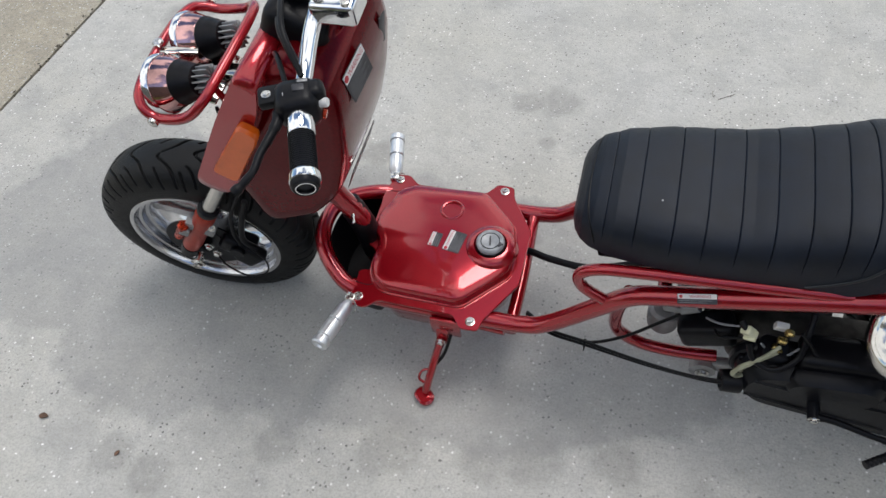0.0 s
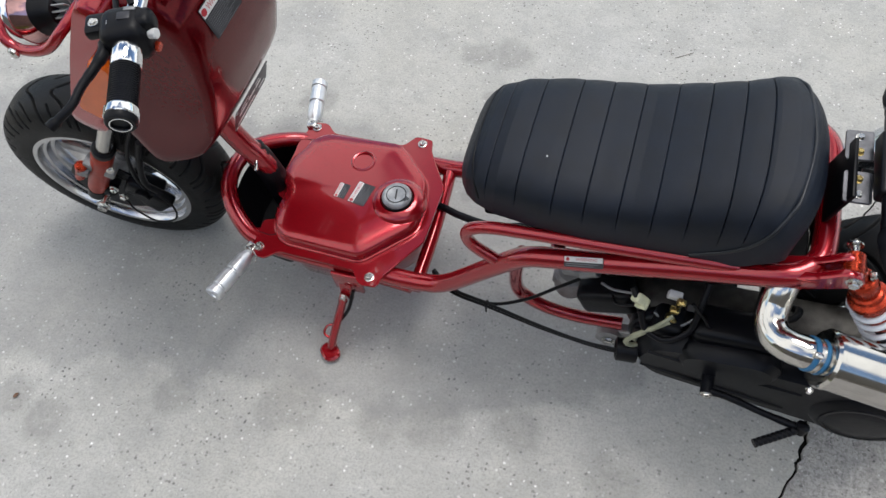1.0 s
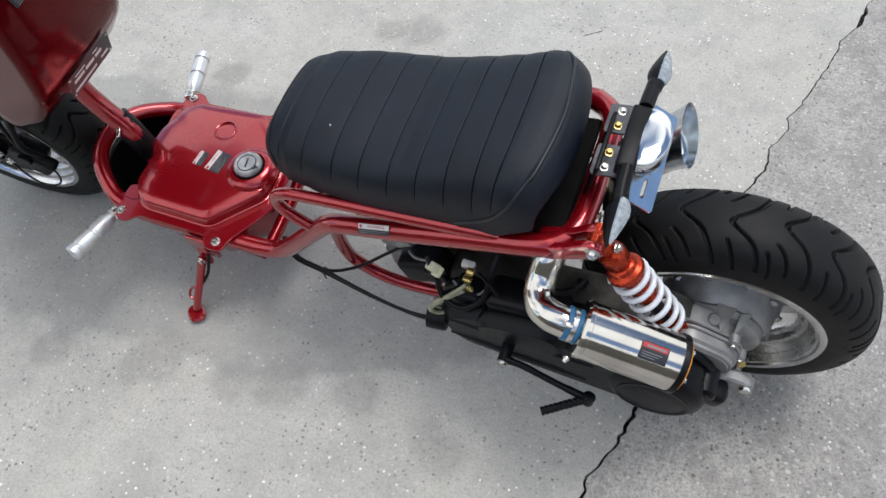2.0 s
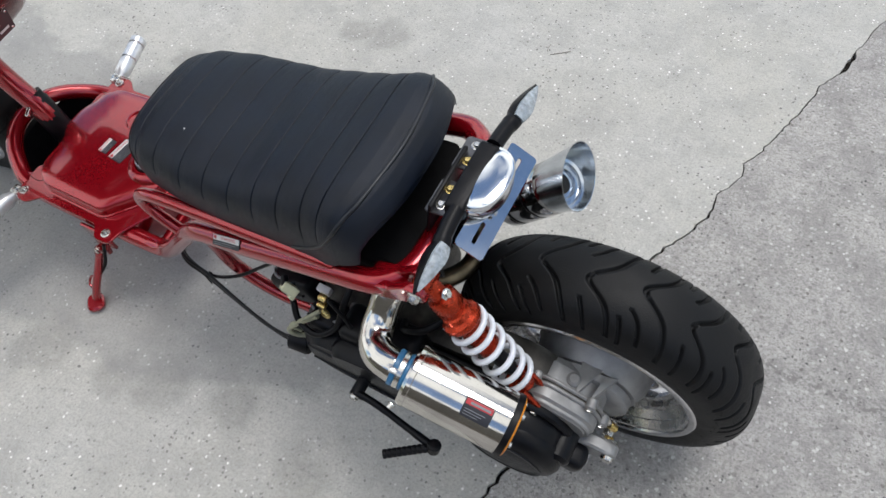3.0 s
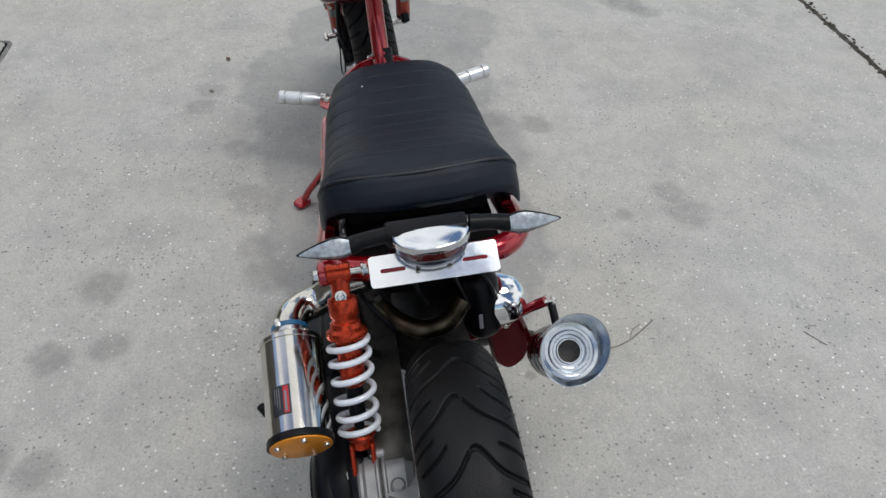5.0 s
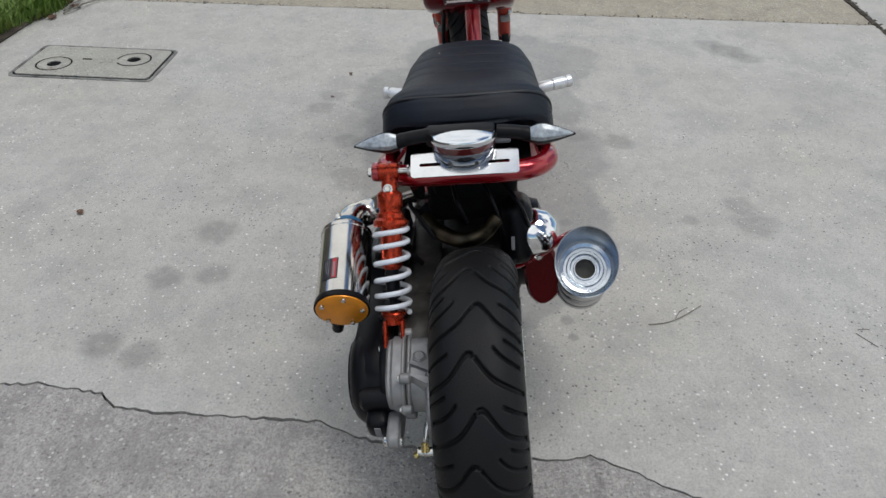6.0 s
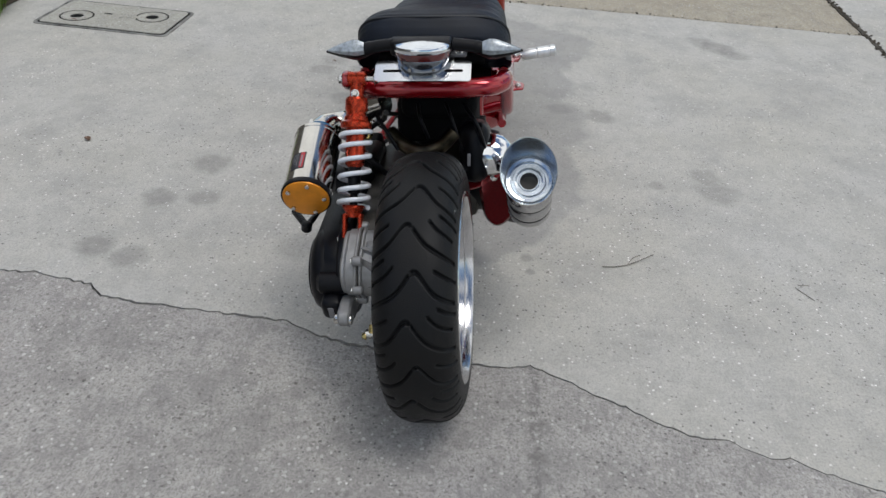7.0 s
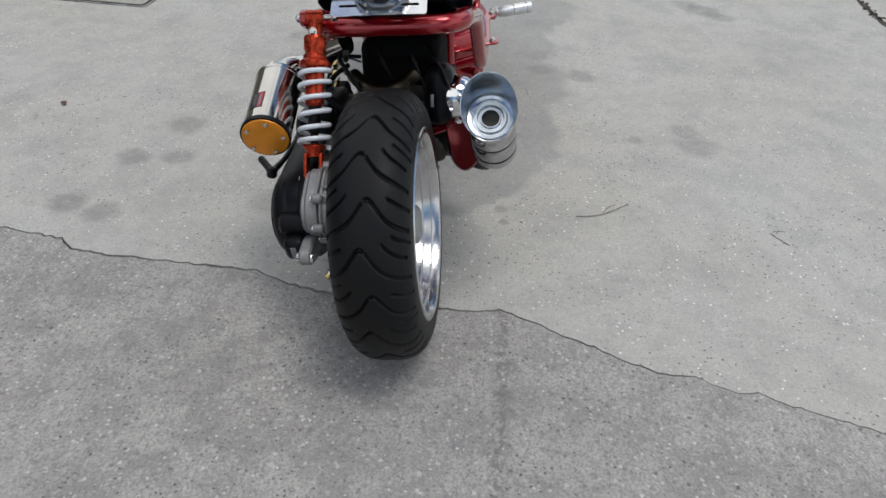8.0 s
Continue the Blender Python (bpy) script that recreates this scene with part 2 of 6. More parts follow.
    sel = remap(noise_node(6, 5, 0.7).outputs[0], 0.45 - 0.14 * rough_amount, 0.56 - 0.06 * rough_amount)
    Lk.new(chip.outputs[0], pick.inputs[0])
    Lk.new(sel, pick.inputs[1])
    tone = blend(vor.outputs["Color"], (0.20 - 0.07 * rough_amount, 0.19 - 0.07 * rough_amount, 0.18 - 0.07 * rough_amount), (0.62, 0.61, 0.58))
    col = blend(pick.outputs[0], col, tone)
    fine = N.new("ShaderNodeTexVoronoi")
    fine.inputs["Scale"].default_value = 88 + 20 * rough_amount
    jag = N.new("ShaderNodeMix")
    jag.data_type, jag.blend_type = "RGBA", "LINEAR_LIGHT"
    jag.inputs[0].default_value = 0.0022
    Lk.new(geo.outputs["Position"], jag.inputs[6])
    Lk.new(noise_node(330, 2).outputs["Color"], jag.inputs[7])
    Lk.new(jag.outputs[2], fine.inputs["Vector"])
    near = remap(fine.outputs["Distance"], 0.20, 0.27, 1.0, 0.0)
    parts_ = N.new("ShaderNodeSeparateColor")
    Lk.new(fine.outputs["Color"], parts_.inputs[0])
    for lo, hi, tint, k in ((0.86 + 0.03 * rough_amount, 0.865 + 0.03 * rough_amount, (0.88, 0.87, 0.84), 0.95 - 0.4 * rough_amount), (0.21 + 0.13 * rough_amount, 0.20 + 0.13 * rough_amount, (0.07, 0.07, 0.07), 0.8)):
        both = N.new("ShaderNodeMath")
        both.operation = "MULTIPLY"
        patchy = N.new("ShaderNodeMath")
        patchy.operation = "MULTIPLY"
        Lk.new(near, patchy.inputs[0])
        Lk.new(remap(noise_node(4.3 if tint[0] > 0.5 else 3.1, 6, 0.65).outputs[0], 0.38 if tint[0] > 0.5 else 0.40 - 0.04 * rough_amount, 0.58), patchy.inputs[1])
        Lk.new(patchy.outputs[0], both.inputs[0])
        Lk.new(remap(parts_.outputs[0], lo, hi, 0.0, k), both.inputs[1])
        col = blend(both.outputs[0], col, tint)
    if track is not None:
        # a straight row of pits left by tooling, along x at that y
        sep = N.new("ShaderNodeSeparateXYZ")
        Lk.new(geo.outputs["Position"], sep.inputs[0])
        off = N.new("ShaderNodeMath")
        off.operation = "SUBTRACT"
        off.inputs[1].default_value = track
        Lk.new(sep.outputs[1], off.inputs[0])
        dist_ = N.new("ShaderNodeMath")
        dist_.operation = "ABSOLUTE"
        Lk.new(off.outputs[0], dist_.inputs[0])
        row = N.new("ShaderNodeMath")
        row.operation = "MULTIPLY"
        Lk.new(remap(dist_.outputs[0], 0.006, 0.020, 0.75, 0.0), row.inputs[0])
        Lk.new(remap(noise_node(70, 4, 0.7).outputs[0], 0.46, 0.56), row.inputs[1])
        col = blend(row.outputs[0], col, tuple(c * 0.42 for c in base))
    warp = noise_node(11, 5)
    worn = remap(noise_node(38, 6, 0.7).outputs[0], 0.36, 0.58, 0.85, 1.45)
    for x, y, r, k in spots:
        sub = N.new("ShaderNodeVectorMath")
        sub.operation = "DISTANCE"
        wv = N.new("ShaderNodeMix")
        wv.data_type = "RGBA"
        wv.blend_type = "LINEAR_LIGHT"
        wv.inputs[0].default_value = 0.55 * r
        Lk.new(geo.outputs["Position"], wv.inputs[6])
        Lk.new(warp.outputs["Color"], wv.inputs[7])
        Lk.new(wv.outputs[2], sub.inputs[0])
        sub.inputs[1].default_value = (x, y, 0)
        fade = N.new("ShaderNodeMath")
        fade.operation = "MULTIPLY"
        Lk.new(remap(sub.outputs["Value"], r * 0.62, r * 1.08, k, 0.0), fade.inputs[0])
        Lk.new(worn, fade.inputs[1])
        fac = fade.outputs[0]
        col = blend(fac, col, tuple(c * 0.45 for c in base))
    # darken the base colour inside merged discs with a noisy edge
    if dark_discs:
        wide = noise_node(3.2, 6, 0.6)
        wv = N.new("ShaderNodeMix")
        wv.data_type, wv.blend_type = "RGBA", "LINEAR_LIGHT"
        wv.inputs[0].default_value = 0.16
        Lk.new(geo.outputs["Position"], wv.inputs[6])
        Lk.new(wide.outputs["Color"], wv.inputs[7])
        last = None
        for x, y, r in dark_discs:
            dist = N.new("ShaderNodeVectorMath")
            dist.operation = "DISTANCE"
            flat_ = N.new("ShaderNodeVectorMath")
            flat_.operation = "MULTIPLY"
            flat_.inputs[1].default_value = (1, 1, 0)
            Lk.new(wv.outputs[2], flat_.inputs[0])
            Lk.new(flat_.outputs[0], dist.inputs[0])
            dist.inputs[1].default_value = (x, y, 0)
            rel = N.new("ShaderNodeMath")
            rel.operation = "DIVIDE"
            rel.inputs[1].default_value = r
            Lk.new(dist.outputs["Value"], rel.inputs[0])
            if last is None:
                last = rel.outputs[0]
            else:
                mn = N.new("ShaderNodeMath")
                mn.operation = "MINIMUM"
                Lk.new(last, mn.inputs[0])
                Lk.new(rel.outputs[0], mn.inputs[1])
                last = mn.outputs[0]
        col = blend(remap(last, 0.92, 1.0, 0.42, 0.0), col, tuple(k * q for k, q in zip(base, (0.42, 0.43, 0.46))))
    Lk.new(col, b.inputs["Base Color"])
    bp = N.new("ShaderNodeBump")
    bp.inputs["Strength"].default_value, bp.inputs["Distance"].default_value = 0.35 + 0.4 * rough_amount, 0.003
    hsum = N.new("ShaderNodeMath")
    hsum.operation = "ADD"
    Lk.new(grain.outputs[0], hsum.inputs[0])
    Lk.new(remap(noise_node(420, 3).outputs[0], 0, 1, 0, 0.6), hsum.inputs[1])
    Lk.new(hsum.outputs[0], bp.inputs["Height"])
    Lk.new(bp.outputs[0], b.inputs["Normal"])
    return m


SPOTS = ((-0.768, -0.689, 0.060, 0.42), (-0.568, -0.763, 0.050, 0.46), (-0.592, -0.645, 0.045, 0.42), (-0.336, -0.824, 0.050, 0.46), (-0.307, -0.726, 0.048, 0.44),
         (-2.265, 0.975, 0.075, 0.34), (-2.20, 1.035, 0.085, 0.40), (-2.13, 1.09, 0.065, 0.36), (-1.39, 0.31, 0.045, 0.40), (-1.36, 0.45, 0.055, 0.38), (-0.905, 0.755, 0.075, 0.34), (-1.0, 0.74, 0.045, 0.34), (-0.915, 0.58, 0.030, 0.34),
         (-1.06, -0.37, 0.075, 0.32), (-0.775, -0.33, 0.075, 0.36), (-0.88, -0.36, 0.055, 0.30), (-1.535, -0.548, 0.055, 0.38), (-0.62, -0.30, 0.05, 0.30), (-1.30, -0.42, 0.05, 0.30), (-0.42, -0.36, 0.06, 0.28), (-0.88, 0.235, 0.022, 0.34),
         (-1.63, -0.52, 0.050, 0.28), (-1.80, 1.25, 0.22, 0.12), (-0.478, 0.202, 0.018, 0.4), (-0.421, 0.21, 0.014, 0.45))
# overlapping darker discs along the scooter's length: (x, y, radius)
DARK_DISCS = ((-1.98, 0.08, 0.36), (-1.62, -0.02, 0.42), (-1.28, 0.02, 0.40), (-0.98, 0.02, 0.36), (-0.7, 0.0, 0.3))
CONC = concrete("driveway_concrete", (0.495, 0.484, 0.455), (0.485, 0.468, 0.42), 0.18, SPOTS, DARK_DISCS)
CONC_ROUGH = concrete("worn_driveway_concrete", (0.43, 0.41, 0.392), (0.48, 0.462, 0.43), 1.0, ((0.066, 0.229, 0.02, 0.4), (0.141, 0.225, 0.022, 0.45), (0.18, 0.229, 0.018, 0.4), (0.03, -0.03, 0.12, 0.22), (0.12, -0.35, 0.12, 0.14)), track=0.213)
CONC_WALK = concrete("sandy_pavement_concrete", (0.45, 0.41, 0.33), (0.40, 0.35, 0.27), 0.7)
DIRT = mat("bare_soil", (0.07, 0.055, 0.04), 0.95, 0, 0.3, 9, 0.5, 60)

# the crack runs across the driveway under the rear wheel: (y, x)
CRACK = [(-1.03, -0.203), (-0.90, -0.216), (-0.76, -0.196), (-0.72, -0.165), (-0.64, -0.154), (-0.51, -0.152), (-0.31, -0.148), (-0.23, -0.114), (-0.17, -0.100),
         (-0.10, -0.095), (0.0, -0.085), (0.10, -0.082), (0.167, -0.083), (0.207, -0.097), (0.292, -0.058), (0.342, -0.027), (0.393, -0.010), (0.449, 0.023),
         (0.52, 0.047), (0.575, 0.047), (0.659, 0.079), (0.684, 0.070), (0.74, 0.096), (0.87, 0.134), (0.92, 0.151), (1.00, 0.163), (1.06, 0.199), (1.19, 0.222)]
rng = random.Random(4)


def crack_line():
    pts = [(-14.0, -1.2), (-6.0, -0.7), (-3.0, -0.42), (-1.8, -0.30)] + CRACK + [(1.8, 0.40), (3.0, 0.62), (6.0, 1.1), (14.0, 2.0)]
    out = []
    for (ya, xa), (yb, xb) in zip(pts, pts[1:]):
        n = max(1, min(40, int((yb - ya) / 0.012)))
        for k in range(n):
            t = k / n
            out.append((xa + (xb - xa) * t + rng.uniform(-1, 1) * 0.0035, ya + (yb - ya) * t))
    return out + [(pts[-1][1], pts[-1][0])]


LINE = crack_line()
JOINT = -2.585


def flat(name, outline, z, depth, material, label, rim=0.004):
    bm = bmesh.new()
    top = [bm.verts.new((x, y, z)) for x, y in outline]
    f = bm.faces.new(top)
    f.normal_update()
    if f.normal.z < 0:
        f.normal_flip()
    res = bmesh.ops.extrude_face_region(bm, geom=[f])
    bmesh.ops.translate(bm, vec=(0, 0, -depth), verts=[v for v in res["geom"] if isinstance(v, bmesh.types.BMVert)])
    bmesh.ops.recalc_face_normals(bm, faces=bm.faces)
    bmesh.ops.triangulate(bm, faces=bm.faces)
    me = bpy.data.meshes.new(name)
    bm.to_mesh(me)
    bm.free()
    me.materials.append(material)
    return tagged(new(name, me), label, kind="structure", category="ground")


def width_at(y):
    thin = 1 - 0.50 * min(1, max(0, (y - 0.15) / 0.5))
    return thin * (0.0022 + 0.0026 * max(0, noise.noise((y * 9, 3.1, 0)) + 0.25)) + (0.004 if 1.07 < y < 1.14 else 0)


GAP = 0.008


def joint_y(x):
    """The straight joint that runs on from the pavement across the driveway."""
    return 1.79 - 0.031 * (x + 2.0)


near_edge = [(x - width_at(y), y) for x, y in LINE if y < joint_y(x) - GAP]
far_edge = [(x - width_at(y), y) for x, y in LINE if y > joint_y(x) + GAP]
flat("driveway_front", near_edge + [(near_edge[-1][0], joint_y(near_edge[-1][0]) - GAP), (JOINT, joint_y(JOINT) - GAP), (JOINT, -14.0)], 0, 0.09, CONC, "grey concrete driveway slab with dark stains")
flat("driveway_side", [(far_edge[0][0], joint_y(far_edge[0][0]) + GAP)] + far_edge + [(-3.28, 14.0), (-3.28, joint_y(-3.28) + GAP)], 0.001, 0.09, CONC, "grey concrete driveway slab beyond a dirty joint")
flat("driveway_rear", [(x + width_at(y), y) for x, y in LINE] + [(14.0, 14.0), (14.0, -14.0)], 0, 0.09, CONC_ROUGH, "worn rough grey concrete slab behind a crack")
# near-black strip below the slab tops, standing in for shade in the crack
CRACKSHADE = mat("crack_depth_shade", (0.018, 0.016, 0.014), 0.95, 0, 0.3, 60, 0.4, 200, spec=0.1)
flat("crack_shade_strip", [(x - 0.016, y) for x, y in LINE] + [(x + 0.016, y) for x, y in reversed(LINE)], -0.010, 0.03, CRACKSHADE, "near-black strip for the shade inside the crack")
flat("pavement", [(JOINT - 0.016, -14.0), (JOINT - 0.016, joint_y(JOINT) - GAP), (-7.0, joint_y(-7.0) - GAP), (-7.0, -14)], -0.004, 0.09, CONC_WALK, "sandy weathered concrete pavement slab")
flat("pavement_side", [(-3.290, joint_y(-3.29) + GAP), (-3.290, 14), (-7.0, 14), (-7.0, joint_y(-7.0) + GAP)], -0.002, 0.09, CONC, "grey concrete pavement slab beyond a joint")
jag = random.Random(31)
side = [(x, joint_y(x) + jag.uniform(0.006, 0.016)) for x in np.linspace(-7, 0.4, 260).tolist()]
flat("joint_soil", [(x, joint_y(x) - jag.uniform(0.006, 0.015)) for x in np.linspace(-7, 0.4, 260).tolist()] + side[::-1], 0.0015, 0.03, mat("grey_joint_dirt", (0.085, 0.078, 0.066), 0.95, 0, 0.35, 40, 0.5, 150, spec=0.1), "dark soil and dust packed into a joint")
# unseen wall, added to darken what the -y faces of the scooter reflect
STUCCO = mat("rough_wall_render", (0.17, 0.155, 0.135), 0.9, 0, 0.2, 4, 0.4, 90)
flat("wall_unseen", [(-9.0, -6.2), (9.0, -6.2), (9.0, -6.0), (-9.0, -6.0)], 3.4, 3.45, STUCCO, "plain unseen wall added to darken reflections")
flat("ground", [(-400, -400), (400, -400), (400, 400), (-400, 400)], -0.045, 0.05, DIRT, "bare soil ground under the slabs")

# ---- the scooter ----
LEANED = 6.2
scooter = tagged(new("scooter"), "candy red naked scooter leaning on its side stand", "scooter")
scooter.matrix_world = pose(0, 0.0076, 0.0004, LEANED, 0, 0)


def tyre_section(u, R, half, rim_r):
    """Half-width and radius of the tyre at u, from one bead (-1) over the crown (0) to the other (1)."""
    t = abs(u)
    s = 1 if u > 0 else -1
    deg = t * 128
    w = half * math.sin(min(1, deg / 90) * math.pi / 2)
    if deg > 98:
        w = half * (1 - 0.10 * ((deg - 98) / 30) ** 1.5)
    return w * s, R - (R - rim_r) * (0.5 - 0.5 * math.cos(t ** 1.36 * math.pi)), u


def tyre_geo(R, half, rim_r, repeats, nt_=1560, grooves=True):
    ns = 141
    prof = [tyre_section(-1 + 2 * k / (ns - 1), R, half, rim_r) for k in range(ns)]
    th = np.linspace(0, 2 * math.pi, nt_, endpoint=False)
    W = np.array([p[0] for p in prof])
    Rr = np.array([p[1] for p in prof])
    U = np.array([p[2] for p in prof])
    T, UU = np.meshgrid(th, U, indexing="ij")
    depth = np.zeros_like(T)
    if grooves:
        s0 = W[None, :] / half * np.ones_like(T)

        def line(phase, lateral, amp, lo, hi, width, side=0):
            s = s0 - lateral
            rise = 0.55 * np.exp(-(s / 0.30) ** 2) - 0.62 * np.abs(s) ** 1.25
            ph = (T - rise * amp) / step + phase
            near = np.round(ph)
            q = np.abs(ph - near) * step * R
            k = np.clip((1.30 - q / width) / 0.7, 0, 1)
            k = k * k * (3 - 2 * k)
            ok = (np.abs(s0) > lo) & (np.abs(s0) < hi)
            if side:
                ok &= np.sign(s0) == side
            return k * ok
        step = 4 * math.pi / repeats
        wide = 0.0036
        cut = line(0.0, 0.10, 0.20, 0, 0.95, wide)
        cut = np.maximum(cut, line(0.5, -0.10, 0.20, 0, 0.95, wide))
        for lat, ph, sd, lo, hi in ((0.1, 0.30, 1, 0.40, 0.90), (0.1, 0.20, -1, 0.52, 0.97), (-0.1, 0.80, -1, 0.40, 0.90), (-0.1, 0.70, 1, 0.52, 0.97), (0.1, 0.12, 1, 0.62, 0.97), (-0.1, 0.62, -1, 0.62, 0.97)):
            cut = np.maximum(cut, line(ph, lat, 0.21, lo, hi, wide * 0.8, sd))
        depth = 0.0072 * cut * (np.abs(UU) < 0.72)
        edge = (np.abs(UU) > 0.70) & (np.abs(UU) < 0.74)
        depth = depth - 0.0006 * edge
    rad = Rr[None, :] - depth
    X = rad * np.cos(T)
    Z = rad * np.sin(T)
    Y = np.broadcast_to(W[None, :], T.shape)
    verts = np.stack([X, Y, Z], -1).reshape(-1, 3)
    i = np.arange(nt_)[:, None] * ns
    j = np.arange(ns - 1)[None, :]
    i2 = ((np.arange(nt_) + 1) % nt_)[:, None] * ns
    faces = np.stack([i + j, i + j + 1, i2 + j + 1, i2 + j], -1).reshape(-1, 4)
    g = Geo()
    g.v, g.f = [tuple(v) for v in verts.tolist()], [tuple(f) for f in faces.tolist()]
    return g


def wheel(name, at, R, half, rim_r, spokes, parent, turn=None, label="", near=0.80, far=0.80):
    """A cast wheel about its own y axis."""
    hub = Geo()
    hub.rev([(-0.05, 0.028), (-0.045, 0.034), (0.045, 0.034), (0.05, 0.028)], (0, 0, 0), (0, 1, 0), 32)
    w = part(name, hub, ALU, parent, label)
    w.matrix_local = turn if turn is not None else Matrix.Translation(at)
    part("tyre", tyre_geo(R, half, rim_r, 20), RUBBER, w, "black street tyre with wavy tread grooves", sharp=180)
    rg = Geo()
    a_, b = half * near, half * far
    rg.rev([(-a_, rim_r + 0.010), (-a_ - 0.003, rim_r + 0.006), (-a_ - 0.002, rim_r - 0.002), (-a_ + 0.006, rim_r - 0.006), (-a_ + 0.013, rim_r - 0.007), (-a_ + 0.015, rim_r - 0.013), (-a_ + 0.028, rim_r - 0.016), (-a_ + 0.030, rim_r - 0.023), (-0.014, rim_r - 0.030), (0.014, rim_r - 0.030),
            (b - 0.030, rim_r - 0.023), (b - 0.028, rim_r - 0.016), (b - 0.015, rim_r - 0.013), (b - 0.013, rim_r - 0.007), (b - 0.006, rim_r - 0.006), (b + 0.002, rim_r - 0.002), (b + 0.003, rim_r + 0.006), (b, rim_r + 0.010), (b - 0.01, rim_r + 0.002), (-a_ + 0.01, rim_r + 0.002)], (0, 0, 0), (0, 1, 0), 96, closed=True)
    part("rim", rg, RIM, w, "polished silver alloy rim")
    sp = Geo()
    sp.rings([[Vector((0.022 - 0.004 * k, yy * (1 - 0.15 * k), z)) + Vector((xx, 0, 0)) for xx, yy in ((-0.013, -0.019), (0.013, -0.019), (0.019, 0.0), (0.013, 0.019), (-0.013, 0.019), (-0.019, 0.0))] for k, z in ((0, 0.028), (1, 0.07), (2, rim_r - 0.026))])
    first = part("spoke", sp, RIM, w)
    for k in range(1, spokes):
        o = new("spoke", first.data)
        o.parent = w
        o.matrix_local = pose(0, 0, 0, 0, 360 * k / spokes, 0)
    hair = Geo()
    r2 = random.Random(7)
    for k in range(190):
        a = r2.uniform(0, 2 * math.pi)
        w_, rr, _ = tyre_section(r2.choice((-1, 1)) * r2.uniform(0.38, 0.74), R, half, rim_r)
        out = Vector((math.cos(a), w_ / half * 0.8, math.sin(a))).normalized()
        p = Vector((rr * math.cos(a), w_, rr * math.sin(a))) - out * 0.002
        d = out * r2.uniform(0.005, 0.009)
        t3 = (Vector((0, 0.0005, 0)), Vector((0.0005, 0, 0)), Vector((0, -0.0005, 0.0005)))
        hair.rings([[p + q for q in t3], [p + d + q * 0.5 for q in t3]])
    part("moulding_hairs", hair, RUBBER, w, "fine rubber moulding hairs", kind="stuff")
    return w


REAR = (-0.014, 0.014, 0.2385)
rear_wheel = wheel("rear_wheel", REAR, 0.2370, 0.066, 0.161, 5, scooter, pose(*REAR, 1.5, 0, 0), near=0.97, far=0.97)
part("rim_dish", Geo().rev([(0.063, 0.160), (0.061, 0.153), (0.048, 0.148), (0.042, 0.142), (0.035, 0.139), (0.033, 0.132), (0.024, 0.129), (0.022, 0.122), (0.016, 0.121), (0.012, 0.150)], (0, 0, 0), (0, -1, 0), 96, closed=True), mat("brushed_rim_dish", (0.58, 0.57, 0.56), 0.26, 0.95, 0.12, 20, rough_vary=0.12), rear_wheel, "stepped machined rim dish")
part("hub_drum", Geo().rev([(-0.010, 0.098), (0.010, 0.096), (0.014, 0.092), (0.034, 0.088), (0.052, 0.078), (0.056, 0.066), (0.056, 0.03)], (0, -0.014, 0), (0, -1, 0), 56), ALU, rear_wheel, "cast brake drum in the hub")
for k in range(10):
    a = 2 * math.pi * k / 10
    part("hub_bolt", Geo().hexbolt((0.091 * math.cos(a), -0.029, 0.091 * math.sin(a)), (0, -1, 0), 0.0055, 0.005).rev([(0, 0.0105), (0.004, 0.0095)], (0.091 * math.cos(a), -0.026, 0.091 * math.sin(a)), (0, -1, 0), 14), RIM, rear_wheel)

# steered front end: everything in it turns about the steering axis
RAKE, STEER = 33.0, 6.0
HEAD = Vector((-1.25, 0.0, 0.74))
AXIS = Vector((math.sin(radians(RAKE)), 0, math.cos(radians(RAKE))))
TURNED = Matrix.Translation(HEAD) @ Matrix.Rotation(radians(STEER), 4, AXIS) @ Matrix.Translation(-HEAD)
FRONT = (-1.555, -0.026, 0.2355)
wheel("front_wheel", FRONT, 0.2355, 0.061, 0.157, 5, scooter, TURNED @ Matrix.Translation(FRONT), near=0.93, far=0.93)

# ---- frame ----
TUBE_R = 0.0165
fg = Geo()
fg.cyl((-1.285, 0, 0.66), (-1.235, 0, 0.745), 0.027, 28)
frame_part = part("frame", fg, RED, scooter, "candy red tubular steel frame")


def tube_part(name, pts, r, material=RED, parent=frame_part, label="", n=16, div=6):
    return part(name, Geo().tube(pts, r, n, div), material, parent, label)


